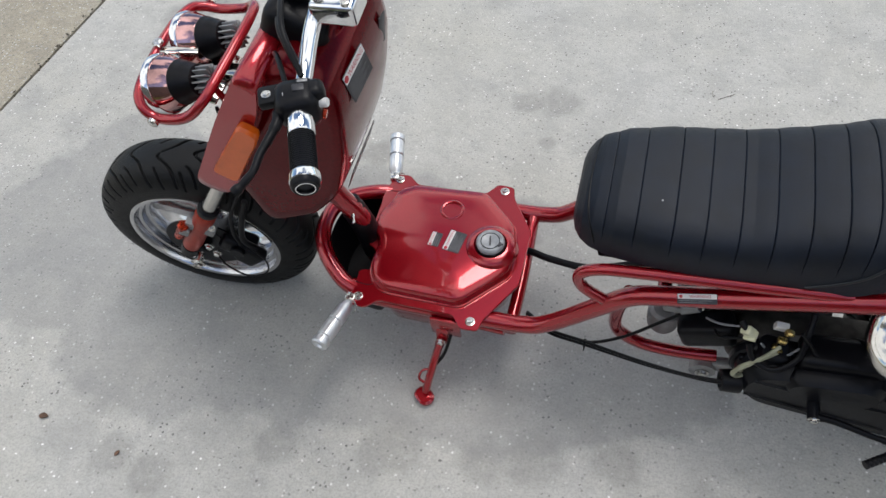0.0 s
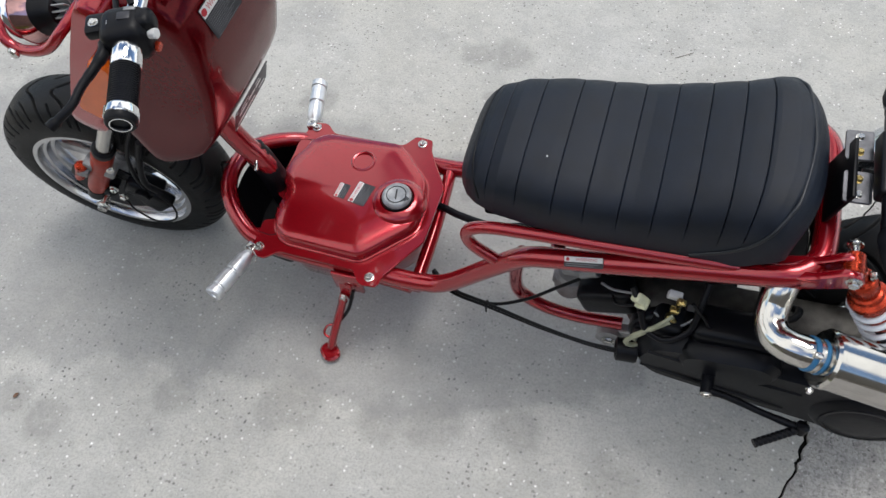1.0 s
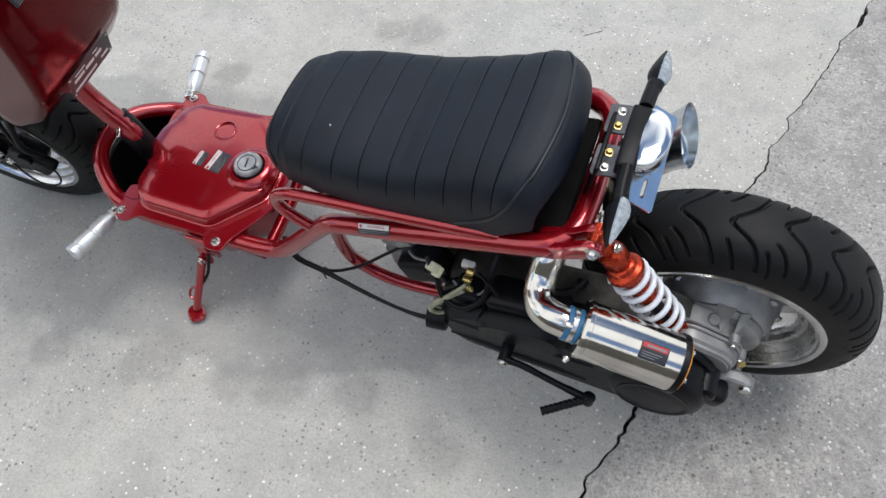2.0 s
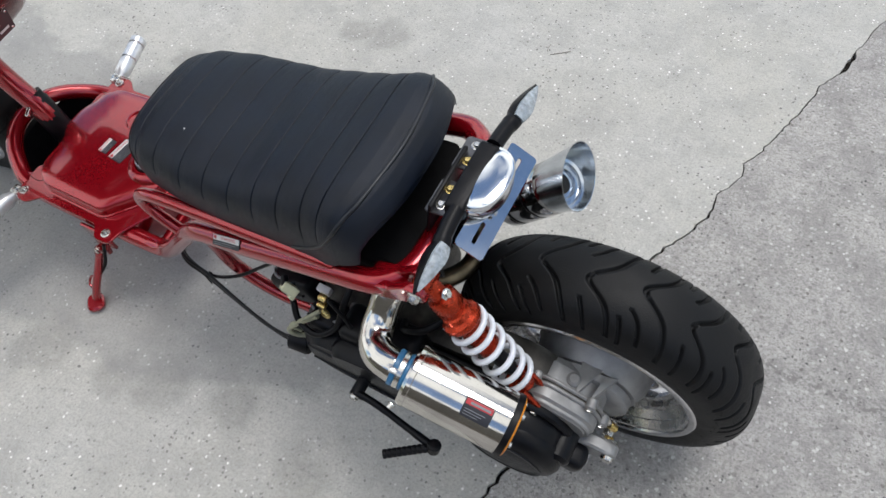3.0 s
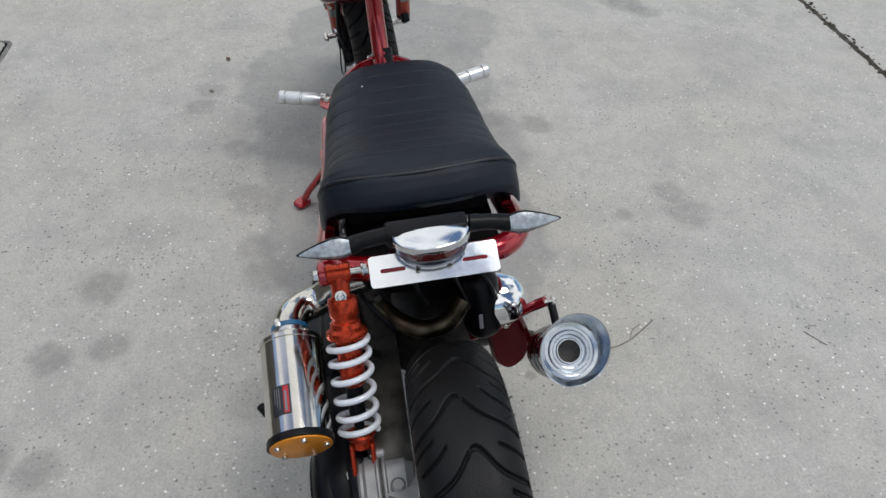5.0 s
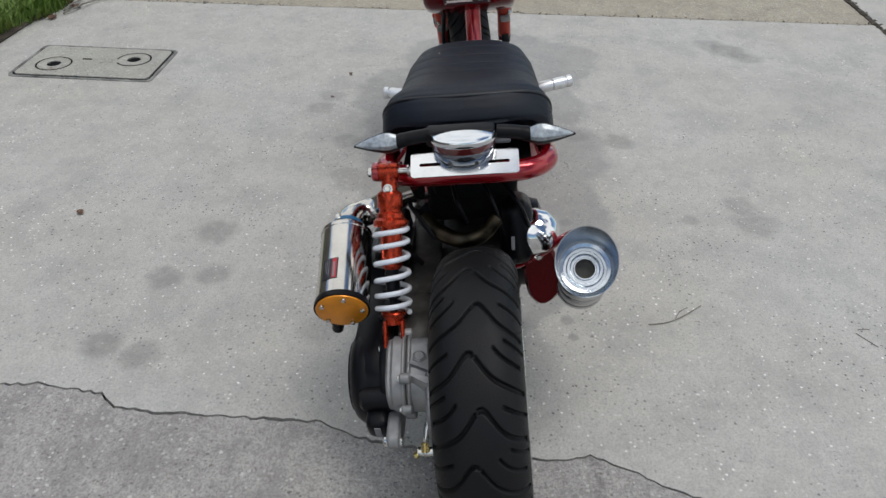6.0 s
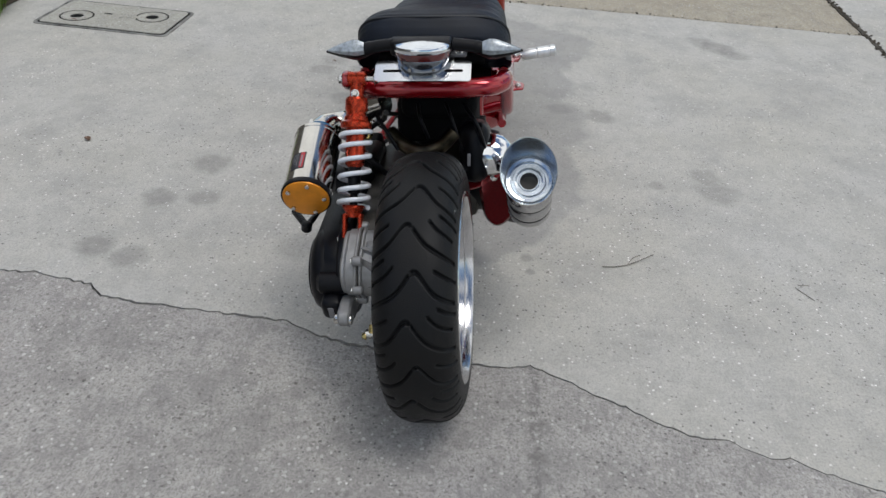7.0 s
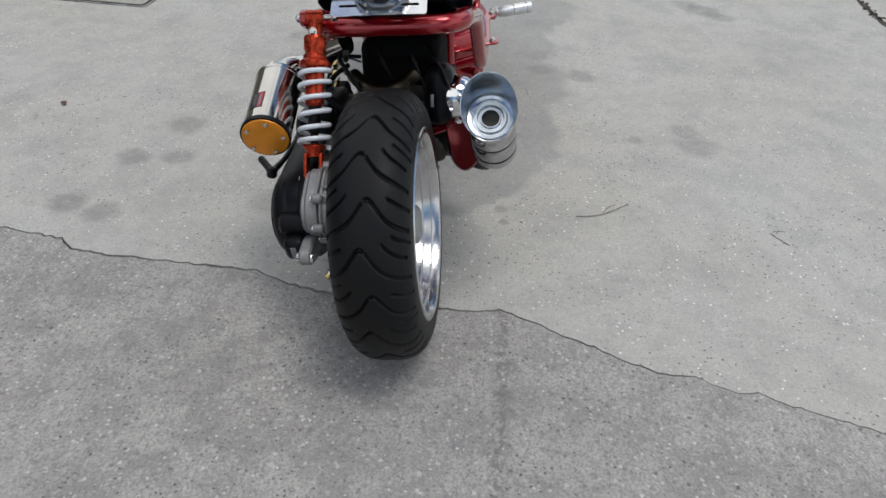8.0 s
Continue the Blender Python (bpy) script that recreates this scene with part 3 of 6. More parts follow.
for sgn in (-1, 1):
    tube_part("main_rail", [(-1.20, sgn * 0.120, 0.222), (-1.14, sgn * 0.132, 0.214), (-0.93, sgn * 0.134, 0.212), (-0.84, sgn * 0.134, 0.217), (-0.79, sgn * 0.134, 0.243), (-0.70, sgn * 0.134, 0.345),
                            (-0.65, sgn * 0.134, 0.398), (-0.60, sgn * 0.134, 0.418), (-0.52, sgn * 0.135, 0.440), (-0.40, sgn * 0.136, 0.478), (-0.295, sgn * 0.137, 0.511), (-0.262, sgn * 0.127, 0.516), (-0.241, sgn * 0.102, 0.519), (-0.235, sgn * 0.06, 0.519), (-0.235, 0.0, 0.519)], TUBE_R + 0.001)
    tube_part("seat_loop", [(-0.685, sgn * 0.134, 0.362), (-0.735, sgn * 0.132, 0.400), (-0.742, sgn * 0.132, 0.438), (-0.712, sgn * 0.132, 0.462), (-0.65, sgn * 0.132, 0.472), (-0.52, sgn * 0.133, 0.486), (-0.40, sgn * 0.134, 0.500), (-0.34, sgn * 0.135, 0.508)], 0.0105)
    cy = -0.110 if sgn < 0 else 0.066
    tube_part("cradle_tube", [(-0.655, cy * 1.07, 0.385), (-0.668, cy * 1.02, 0.300), (-0.662, cy * 0.98, 0.225), (-0.615, cy * 0.96, 0.180), (-0.55, cy * 0.95, 0.168), (-0.47, cy * 0.93, 0.175)], 0.0125)
tube_part("front_loop", [(-1.17, -0.130, 0.218), (-1.215, -0.118, 0.228), (-1.262, -0.078, 0.25), (-1.285, -0.03, 0.262), (-1.285, 0.03, 0.262), (-1.262, 0.078, 0.25), (-1.215, 0.118, 0.228), (-1.17, 0.130, 0.218)], TUBE_R)
tube_part("neck_tube", [(-1.262, 0, 0.70), (-1.264, 0, 0.52), (-1.258, 0, 0.42), (-1.238, 0, 0.36), (-1.208, 0, 0.305), (-1.196, 0, 0.24), (-1.194, 0, 0.16)], 0.0215)
tube_part("cross_tube", [(-0.868, -0.130, 0.165), (-0.866, 0.0, 0.182), (-0.868, 0.125, 0.212)], 0.0135)
tube_part("cross_tube", [(-0.60, -0.13, 0.40), (-0.60, 0.13, 0.40)], 0.012)
tube_part("cross_tube", [(-0.88, -0.12, 0.15), (-1.05, -0.10, 0.13), (-1.17, -0.07, 0.14)], 0.012)
tube_part("cross_tube", [(-0.88, 0.12, 0.15), (-1.05, 0.10, 0.13), (-1.17, 0.07, 0.14)], 0.012)


# ---- lettering ----
def letters(text, size):
    cu = bpy.data.curves.new("lettering", "FONT")
    cu.body, cu.size, cu.align_x, cu.align_y, cu.resolution_u = text, size, "CENTER", "CENTER", 2
    ob = bpy.data.objects.new("lettering", cu)
    scene.collection.objects.link(ob)
    me = bpy.data.meshes.new_from_object(ob)
    bpy.data.objects.remove(ob)
    return me


def bars(rows, z=0.0012):
    g = Geo()
    for x, y, w, h in rows:
        g.add([(x - w / 2, y - h / 2, z), (x + w / 2, y - h / 2, z), (x + w / 2, y + h / 2, z), (x - w / 2, y + h / 2, z)], [(0, 1, 2, 3)])
    return g


def warning_label(parent, m, w, h, head=0.36, below=None):
    """A black sticker with a white header that reads WARNING in red, and rows of fine print."""
    base = part("warning_label", Geo().slab(rounded(w, h, 0.0015, 2), 0.0007, Matrix.Identity(4), 0.0002), LABELK, parent, "black warning sticker with a white header")
    base.matrix_local = m
    y = h / 2 - h * head / 2
    part("label_header", bars([(0, y, w * 0.97, h * head * 0.86)], 0.0011), LABELW, base)
    t = letters("WARNING", h * head * 0.74)
    wide = max(v.co.x for v in t.vertices) - min(v.co.x for v in t.vertices)
    k = min(1.0, w * 0.72 / wide)
    t.materials.append(LABELR)
    o = new("label_text", t)
    o.parent = base
    o.matrix_local = pose(w * 0.08, y, 0.0015) @ Matrix.Diagonal((k, 1, 1, 1))
    part("label_mark", Geo().rev([(0.0013, h * head * 0.3), (0.0015, h * head * 0.29)], (-w * 0.40, y, 0), (0, 0, 1), 16), LABELR, base)
    n = max(2, int(h * (1 - head) / 0.0035))
    rows = []
    for i in range(n):
        ww = w * (0.82 - 0.12 * ((i * 7) % 3))
        rows.append((-w * 0.44 + ww / 2, h / 2 - h * head - (i + 0.7) * h * (1 - head) / (n + 0.4), ww, h * (1 - head) / n * 0.22))
    part("fine_print", bars(rows), GREYTXT, base)
    return base


# ---- fuel tank under the footwell ----
def outline(pts, r=0.012, n=4):
    """Rounds the corners of a polygon."""
    out = []
    k = len(pts)
    for i in range(k):
        p, a, b = Vector(pts[i]), Vector(pts[i - 1]), Vector(pts[(i + 1) % k])
        d1, d2 = (a - p), (b - p)
        q = min(r, d1.length * 0.45, d2.length * 0.45)
        p1, p2 = p + d1.normalized() * q, p + d2.normalized() * q
        for j in range(n + 1):
            t = j / n
            out.append((p1 * (1 - t) ** 2 + p * 2 * t * (1 - t) + p2 * t * t).to_tuple())
    return out


LID = outline([(-1.166, -0.086), (-1.152, -0.112), (-1.124, -0.131), (-0.966, -0.134), (-0.882, -0.044), (-0.882, 0.020), (-0.894, 0.068), (-0.970, 0.141), (-1.136, 0.132), (-1.165, 0.108), (-1.169, 0.084), (-1.186, 0.052), (-1.187, 0.002), (-1.166, -0.020)], 0.016)
MID = Vector((-1.02, 0.0))


def lid_ring(k, z, lift=0.0):
    return [Vector((MID.x + (x - MID.x) * k, MID.y + (y - MID.y) * k, z)) for x, y in LID]


tg = Geo()
tg.rings([lid_ring(0.86, 0.105), lid_ring(0.93, 0.118), lid_ring(0.97, 0.16), lid_ring(0.985, 0.232)])
tank = part("fuel_tank", tg, RED, scooter, "candy red fuel tank between the frame rails")
fl = Geo().slab(outline([(-1.188, -0.168), (-1.155, -0.172), (-1.13, -0.150), (-0.975, -0.152), (-0.955, -0.178), (-0.920, -0.176), (-0.914, -0.148), (-0.862, -0.06), (-0.862, 0.07), (-0.914, 0.15), (-0.920, 0.178),
                        (-0.955, 0.180), (-0.975, 0.152), (-1.13, 0.148), (-1.155, 0.170), (-1.188, 0.166), (-1.198, 0.10), (-1.196, 0.085), (-1.196, -0.02), (-1.166, -0.04), (-1.166, -0.085), (-1.190, -0.09)], 0.008), 0.006, Matrix.Translation((0, 0, 0.231)), 0.0015)
part("tank_flange", fl, RED, tank)
lg = Geo()
lg.rings([lid_ring(1.025, 0.236), lid_ring(1.02, 0.2395), lid_ring(1.0, 0.2405), lid_ring(0.99, 0.247), lid_ring(0.98, 0.2545), lid_ring(0.965, 0.2595), lid_ring(0.945, 0.2615), lid_ring(0.8, 0.2655), lid_ring(0.5, 0.2685), lid_ring(0.2, 0.269)])
part("tank_lid", lg, RED, tank, "pressed glossy red tank cover", sharp=50)
CAP = (-0.932, 0.0, 0.268)
part("filler_boss", Geo().rev([(-0.012, 0.056), (-0.003, 0.053), (0.004, 0.047), (0.008, 0.040), (0.009, 0.034), (0.004, 0.030)], CAP, (0, 0, 1), 48), RED, tank)
capg = Geo().rev([(0.0, 0.0285), (0.010, 0.0285), (0.014, 0.026), (0.0150, 0.024), (0.0135, 0.022), (0.0135, 0.001)], (CAP[0], CAP[1], 0.274), (0, 0, 1), 40)
cap = part("filler_cap", capg, mat("grey_cap_plastic", (0.34, 0.35, 0.36), 0.32, 0, 0.2, 60), tank, "dark grey fuel filler cap")
part("cap_collar", Geo().rev([(0, 0.0305), (0.004, 0.0310), (0.008, 0.0300), (0.009, 0.0286)], (CAP[0], CAP[1], 0.270), (0, 0, 1), 40), BLACK, cap)
part("cap_groove", Geo().rev([(0, 0.0195), (0.0008, 0.0193), (0.0008, 0.0180), (0, 0.0178)], (CAP[0], CAP[1], 0.2876), (0, 0, 1), 40, closed=True), BLACK, cap)
part("cap_rib", Geo().box((0.022, 0.003, 0.003), pose(CAP[0], CAP[1], 0.2885, 0, 0, 100), 0.001).box((0.011, 0.008, 0.003), pose(CAP[0] + 0.021, CAP[1] - 0.006, 0.2875, 0, 0, 60), 0.001), LABELK, cap)
part("pressed_ring", Geo().rev([(0.0, 0.0265), (0.0030, 0.0250), (0.0042, 0.0225), (0.0032, 0.0195), (0.0, 0.0180), (-0.004, 0.0180), (-0.004, 0.0265)], (-1.03, 0.072, 0.2665), (0, 0, 1), 40, closed=True), RED, tank)
for x, y in ((-1.172, -0.150), (-0.938, -0.160), (-0.938, 0.162), (-1.172, 0.152)):
    part("tank_bolt", Geo().rev([(0, 0.0095), (0.0025, 0.0095), (0.003, 0.007), (0.006, 0.0065), (0.0075, 0.005), (0.0075, 0.003), (0.005, 0.0025)], (x, y, 0.237), (0, 0, 1), 20), ZINC, tank, "silver button-head bolt")
warning_label(tank, axes((-1.006, -0.004, 0.2688), (0.15, 1, 0), (-1, 0.15, 0)), 0.050, 0.036)
warning_label(tank, axes((-1.046, -0.006, 0.2685), (0.08, 1, 0), (-1, 0.08, 0)), 0.034, 0.023, 0.42)
TUB = outline([(-1.264, -0.070), (-1.276, -0.02), (-1.276, 0.02), (-1.264, 0.070), (-1.215, 0.112), (-1.150, 0.120), (-1.150, -0.120), (-1.215, -0.112)], 0.02)


def tub_ring(k, z):
    return [Vector((-1.20 + (x + 1.20) * k, y * k, z)) for x, y in TUB]


well = Geo().rings([tub_ring(0.90, 0.100), tub_ring(1.0, 0.130), tub_ring(1.04, 0.236), tub_ring(1.02, 0.238), tub_ring(0.97, 0.135), tub_ring(0.86, 0.112)])
part("footwell_tray", well, BLACK, frame_part, "black plastic tray in front of the tank")
part("neck_boot", Geo().tube([(-1.226, 0.006, 0.335), (-1.212, 0.003, 0.300), (-1.200, 0.0, 0.26), (-1.195, 0, 0.18)], [0.0235, 0.0255, 0.0255, 0.024], 18), BLACK, frame_part, "black sleeve round the foot of the neck tube")
part("neck_clip", Geo().box((0.007, 0.022, 0.014), pose(-1.208, -0.024, 0.322, 20, 10, 20), 0.002), ZINC, frame_part, "bright steel cable clip")

# ---- foot pegs ----
for sgn in (-1, 1):
    root, tip = Vector((-1.188, sgn * 0.163, 0.232)), Vector((-1.214, sgn * 0.272, 0.240))
    d = (tip - root).normalized()
    pg = Geo()
    prof = [(0.0, 0.009), (0.012, 0.0125)]
    L = (tip - root).length
    prof += [(0.018, 0.0160), (0.050, 0.0165), (0.052, 0.0145), (0.055, 0.0145), (0.057, 0.0168), (0.090, 0.0170), (0.092, 0.015), (0.095, 0.015), (0.097, 0.0175), (L - 0.003, 0.0175), (L, 0.0150), (L, 0.008), (L - 0.004, 0.006)]
    pg.rev(prof, root, d, 24)
    peg = part("foot_peg", pg, SATIN, scooter, "folding chromed foot peg")
    part("peg_clevis", Geo().box((0.018, 0.026, 0.020), axes(root - d * 0.006, d, (0, 0, 1)), 0.003).cyl(root + Vector((0, 0, -0.014)), root + Vector((0, 0, 0.016)), 0.004), ZINC, peg)
    part("peg_mount", Geo().box((0.026, 0.035, 0.014), pose(-1.180, sgn * 0.146, 0.225), 0.003), RED, peg)
    part("peg_spring", Geo().tube([(-1.176, sgn * 0.166, 0.245), (-1.170, sgn * 0.172, 0.235), (-1.174, sgn * 0.178, 0.222)], 0.0015, 8), ZINC, peg)

# sticker on the rail
railn = Vector((-0.25, -0.62, 0.74)).normalized()
warning_label(frame_part, axes(Vector((-0.548, -0.1345, 0.4318)) + railn * 0.0176, (1, 0, 0.31), (0.1, 0.74, 0.62)), 0.062, 0.017, 0.55)

# ---- side stand ----
sg = Geo().box((0.062, 0.008, 0.060), pose(-0.992, -0.158, 0.190), 0.003)
sg.box((0.026, 0.010, 0.05), pose(-1.000, -0.162, 0.160, -12, 0, 0), 0.003)
stand = part("side_stand", sg, RED, scooter, "candy red side stand, folded out on the concrete")
part("stand_leg", Geo().tube([(-1.001, -0.172, 0.158), (-1.010, -0.195, 0.122), (-1.020, -0.228, 0.078), (-1.026, -0.246, 0.048)], [0.010, 0.0085, 0.0085, 0.0085], 14), RED, stand)
part("stand_foot", Geo().slab(rounded(0.046, 0.036, 0.016), 0.013, axes((-1.028, -0.254, 0.0316), (0.75, -0.66, 0.0717), (0.66, 0.75, -0.0815)), 0.004), RED, stand)
part("stand_bolt", Geo().hexbolt((-1.001, -0.178, 0.157), (0, -1, 0.2), 0.007, 0.006), ZINC, stand)
part("stand_hook", Geo().tube([(-1.016, -0.214, 0.096), (-1.036, -0.218, 0.088), (-1.042, -0.230, 0.072), (-1.026, -0.236, 0.066)], 0.0028, 8), RED, stand)
part("stand_spring", Geo().tube([(-0.980, -0.168, 0.178), (-0.992, -0.188, 0.130), (-1.012, -0.208, 0.098)], 0.0035, 8), BLACK, stand)

# ---- seat ----
SX = [-0.768, -0.763, -0.752, -0.735, -0.70, -0.63, -0.55, -0.50, -0.42, -0.37, -0.335, -0.310, -0.294, -0.282, -0.272, -0.266, -0.262]
STOP = [0.515, 0.528, 0.543, 0.555, 0.566, 0.572, 0.576, 0.583, 0.609, 0.625, 0.635, 0.637, 0.635, 0.628, 0.617, 0.608, 0.600]
SBOT = [0.495, 0.488, 0.484, 0.482, 0.482, 0.488, 0.492, 0.494, 0.498, 0.505, 0.518, 0.527, 0.533, 0.538, 0.543, 0.546, 0.548]
SW = [0.062, 0.080, 0.096, 0.108, 0.121, 0.132, 0.137, 0.138, 0.140, 0.142, 0.145, 0.146, 0.146, 0.145, 0.143, 0.141, 0.138]
SEAMS = (-0.716, -0.668, -0.612, -0.565, -0.517, -0.470, -0.424, -0.379, -0.342)


def seat_point(x, a, groove=True):
    """A point of the cushion at x and at the angle a over its section (0: one side, 180: the other)."""
    zt, zb, w = np.interp(x, SX, STOP), np.interp(x, SX, SBOT), np.interp(x, SX, SW)
    c, s = math.cos(radians(a)), math.sin(radians(a))
    p = np.interp(x, (-0.768, -0.70, -0.60, -0.48), (0.74, 0.68, 0.58, 0.50))
    up = abs(s) ** 0.50
    y = w * math.copysign(abs(c) ** p, c) * (1 - 0.045 * up) + 0.004
    z = zb + (zt - zb) * up
    if groove:
        near = min(abs(x - q) for q in SEAMS)
        dip = (0.0015 * max(0.0, 1 - near / 0.0014) - 0.0006 * min(1, near / 0.015)) * min(1, max(0, (s - 0.12) / 0.25)) * min(1, max(0, (-0.305 - x) / 0.012))
        k = 1 - dip / 0.09
        y, z = y * k, zb + (z - zb) * k
    t = min(1, max(0, (x + 0.40) / 0.11))
    return Vector((x - 0.034 * t * t * (abs(y) / 0.14) ** 2.6, y, z))


sgm = Geo()
xs = [x for x in np.linspace(SX[0], SX[-1], 300).tolist() if min(abs(x - q) for q in SEAMS) > 0.0022]
xs = sorted(xs + [q + d for q in SEAMS for d in (-0.0020, -0.0014, -0.0005, 0.0, 0.0005, 0.0014, 0.0020)])


def seat_ring(x):
    """The cushion's section, with an underside that arches up towards the rear."""
    over = [seat_point(x, 180 - 180 * j / 72) for j in range(73)]
    t = min(1, max(0, (x + 0.36) / 0.06))
    zb, w = over[-1].z, over[-1].y
    arch = min(0.050 * t * t * (3 - 2 * t), 0.84 * (over[36].z - zb))
    return over + [Vector((x + (over[-1].x - x) * abs(u) ** 2.6, w * u, zb + arch * (1 - u ** 8))) for u in [1 - 2 * j / 20 for j in range(1, 20)]]


sgm.rings([seat_ring(x) for x in xs])
seat = part("seat", sgm, VINYL, scooter, "black pleated vinyl bench seat with piping", sharp=70)
PIPING = mat("glossy_piping_vinyl", (0.006, 0.008, 0.012), 0.40, 0, 0.1, 60, spec=0.5)
pip = [(90, -0.288), (66, -0.288), (48, -0.289), (34, -0.291), (24, -0.296), (15, -0.312), (8, -0.338), (4, -0.372), (1, -0.410)]
part("piping", Geo().tube([seat_point(x, a, False) for a, x in reversed(pip)] + [seat_point(x, 180 - a, False) for a, x in pip[1:]], 0.0027, 10, 5), PIPING, seat, "raised vinyl piping round the rear")
pipf = [(90, -0.749), (60, -0.746), (40, -0.742), (25, -0.737), (12, -0.732), (3, -0.728)]
part("piping", Geo().tube([seat_point(x, a, False) for a, x in reversed(pipf)] + [seat_point(x, 180 - a, False) for a, x in pipf[1:]], 0.0018, 8, 5), BLACK, seat)
pan = Geo().box((0.44, 0.22, 0.022), pose(-0.50, 0, 0.487, 0, -3, 0), 0.006)
pan.box((0.10, 0.20, 0.02), pose(-0.36, 0, 0.525, 0, -25, 0), 0.005)
part("seat_pan", pan, DARK, seat)
part("white_fleck", Geo().rev([(0, 0.0016), (0.001, 0.0012)], seat_point(-0.634, 107), (0, -0.3, 1), 8), LABELW, seat)
part("under_seat_tray", Geo().box((0.19, 0.205, 0.016), pose(-0.350, 0, 0.497, 0, -6, 0), 0.006).box((0.012, 0.200, 0.060), pose(-0.440, 0, 0.510, 0, -10, 0), 0.004), DARK, seat, "black tray under the seat")

# ---- tail ----
stay = Geo().box((0.006, 0.10, 0.075), pose(-0.236, 0, 0.565, 0, 12, 0), 0.002)
tail = part("tail_bracket", stay, BLACK, scooter, "black steel tail light bracket bolted to the rear hoop")
for y, col in ((-0.027, ZINC), (0.045, ZINC)):
    part("bracket_ear", Geo().slab(rounded(0.036, 0.052, 0.004), 0.004, axes((-0.221, y + 0.003, 0.586), (1, 0, 0.1), (0, 1, 0)), 0.001), mat("dull_grey_steel", (0.13, 0.13, 0.14), 0.38, 0.85, 0.2, 50), tail, "dull steel bracket ear")
for y, col in ((-0.037, ZINC), (-0.012, BRASS), (0.035, BRASS), (0.061, ZINC)):
    part("bracket_bolt", Geo().hexbolt((-0.221, y, 0.590), (0.1, 0, 1), 0.0048, 0.005), col, tail)
part("tail_box", Geo().box((0.027, 0.104, 0.026), pose(-0.193, -0.001, 0.612, 0, 6, 0), 0.005, 3), BLACK, tail, "black plastic tail light housing")


def visor(k, z, dx=0.0, n=22):
    """A half-moon in plan: flat at the housing, bulging to the rear."""
    x0, w, d = -0.180, 0.047, 0.034
    out = []
    for j in range(n + 1):
        a = -math.pi / 2 + math.pi * j / n
        out.append(Vector((x0 + dx + d * k * max(0.0, math.cos(a)) ** 0.85, 0.003 + w * k * math.sin(a), z)))
    for j in range(1, 8):
        out.append(Vector((x0 + dx - 0.004, 0.003 + w * k * (1 - 2 * j / 8), z)))
    return out


tl = part("tail_light", Geo().rings([visor(0.98, 0.611), visor(1.03, 0.613), visor(1.04, 0.618), visor(1.0, 0.6215), visor(0.955, 0.6205), visor(0.92, 0.6212), visor(0.70, 0.6228), visor(0.40, 0.6238), visor(0.1, 0.6240)]), mat("worn_chrome", (0.74, 0.77, 0.80), 0.12, 1.0, 0.03, 40, rough_vary=0.04), scooter, "chromed half-moon tail light")
part("tail_lens", Geo().rings([visor(1.0, 0.613), visor(0.985, 0.606), visor(0.94, 0.599), visor(0.89, 0.595), visor(0.60, 0.593)]), REDLENS, tl, "dark red lens")
part("lower_lip", Geo().rings([visor(0.62, 0.577), visor(0.72, 0.579), visor(0.84, 0.586), visor(0.92, 0.593), visor(0.965, 0.5985), visor(0.95, 0.600), visor(0.88, 0.597)]), mat("smoked_chrome", (0.20, 0.22, 0.25), 0.16, 0.9, 0.1, 30), tl)
for y in (-0.018, 0.022):
    part("tail_screw", Geo().rev([(0, 0.0035), (0.003, 0.003)], (-0.157, y, 0.584), (0.9, 0, -0.1), 10), ZINC, tl)


def plate_with_slots(w, h, slots, depth, m):
    bm = bmesh.new()
    loops = [rounded(w, h, 0.005)] + [[(cx + x, cy + y) for x, y in rounded(sw, sh, min(sw, sh) * 0.49)] for cx, cy, sw, sh in slots]
    edges = []
    for lp in loops:
        vs = [bm.verts.new((*p, 0)) for p in lp]
        edges += [bm.edges.new((vs[i - 1], vs[i])) for i in range(len(vs))]
    bmesh.ops.triangle_fill(bm, edges=edges, use_beauty=True, use_dissolve=False)
    res = bmesh.ops.extrude_face_region(bm, geom=bm.faces[:])
    bmesh.ops.translate(bm, vec=(0, 0, depth), verts=[v for v in res["geom"] if isinstance(v, bmesh.types.BMVert)])
    bm.verts.index_update()
    g = Geo().add([v.co.copy() for v in bm.verts], [tuple(v.index for v in f.verts) for f in bm.faces], m)
    bm.free()
    return g


PLATE = axes((-0.1655, 0.003, 0.5775), (0, 1, 0), (-0.034, 0, 0.0215))
plate = part("plate_holder", plate_with_slots(0.163, 0.041, [(-0.052, 0.0, 0.032, 0.0055), (0.052, 0.0, 0.032, 0.0055)], 0.002, PLATE), POLISHED, scooter, "blank bright metal plate holder with two slots", sharp=30)
part("plate_stay", Geo().box((0.05, 0.028, 0.004), pose(-0.19, 0.0, 0.578, 0, 12, 0), 0.001), BLACK, plate)

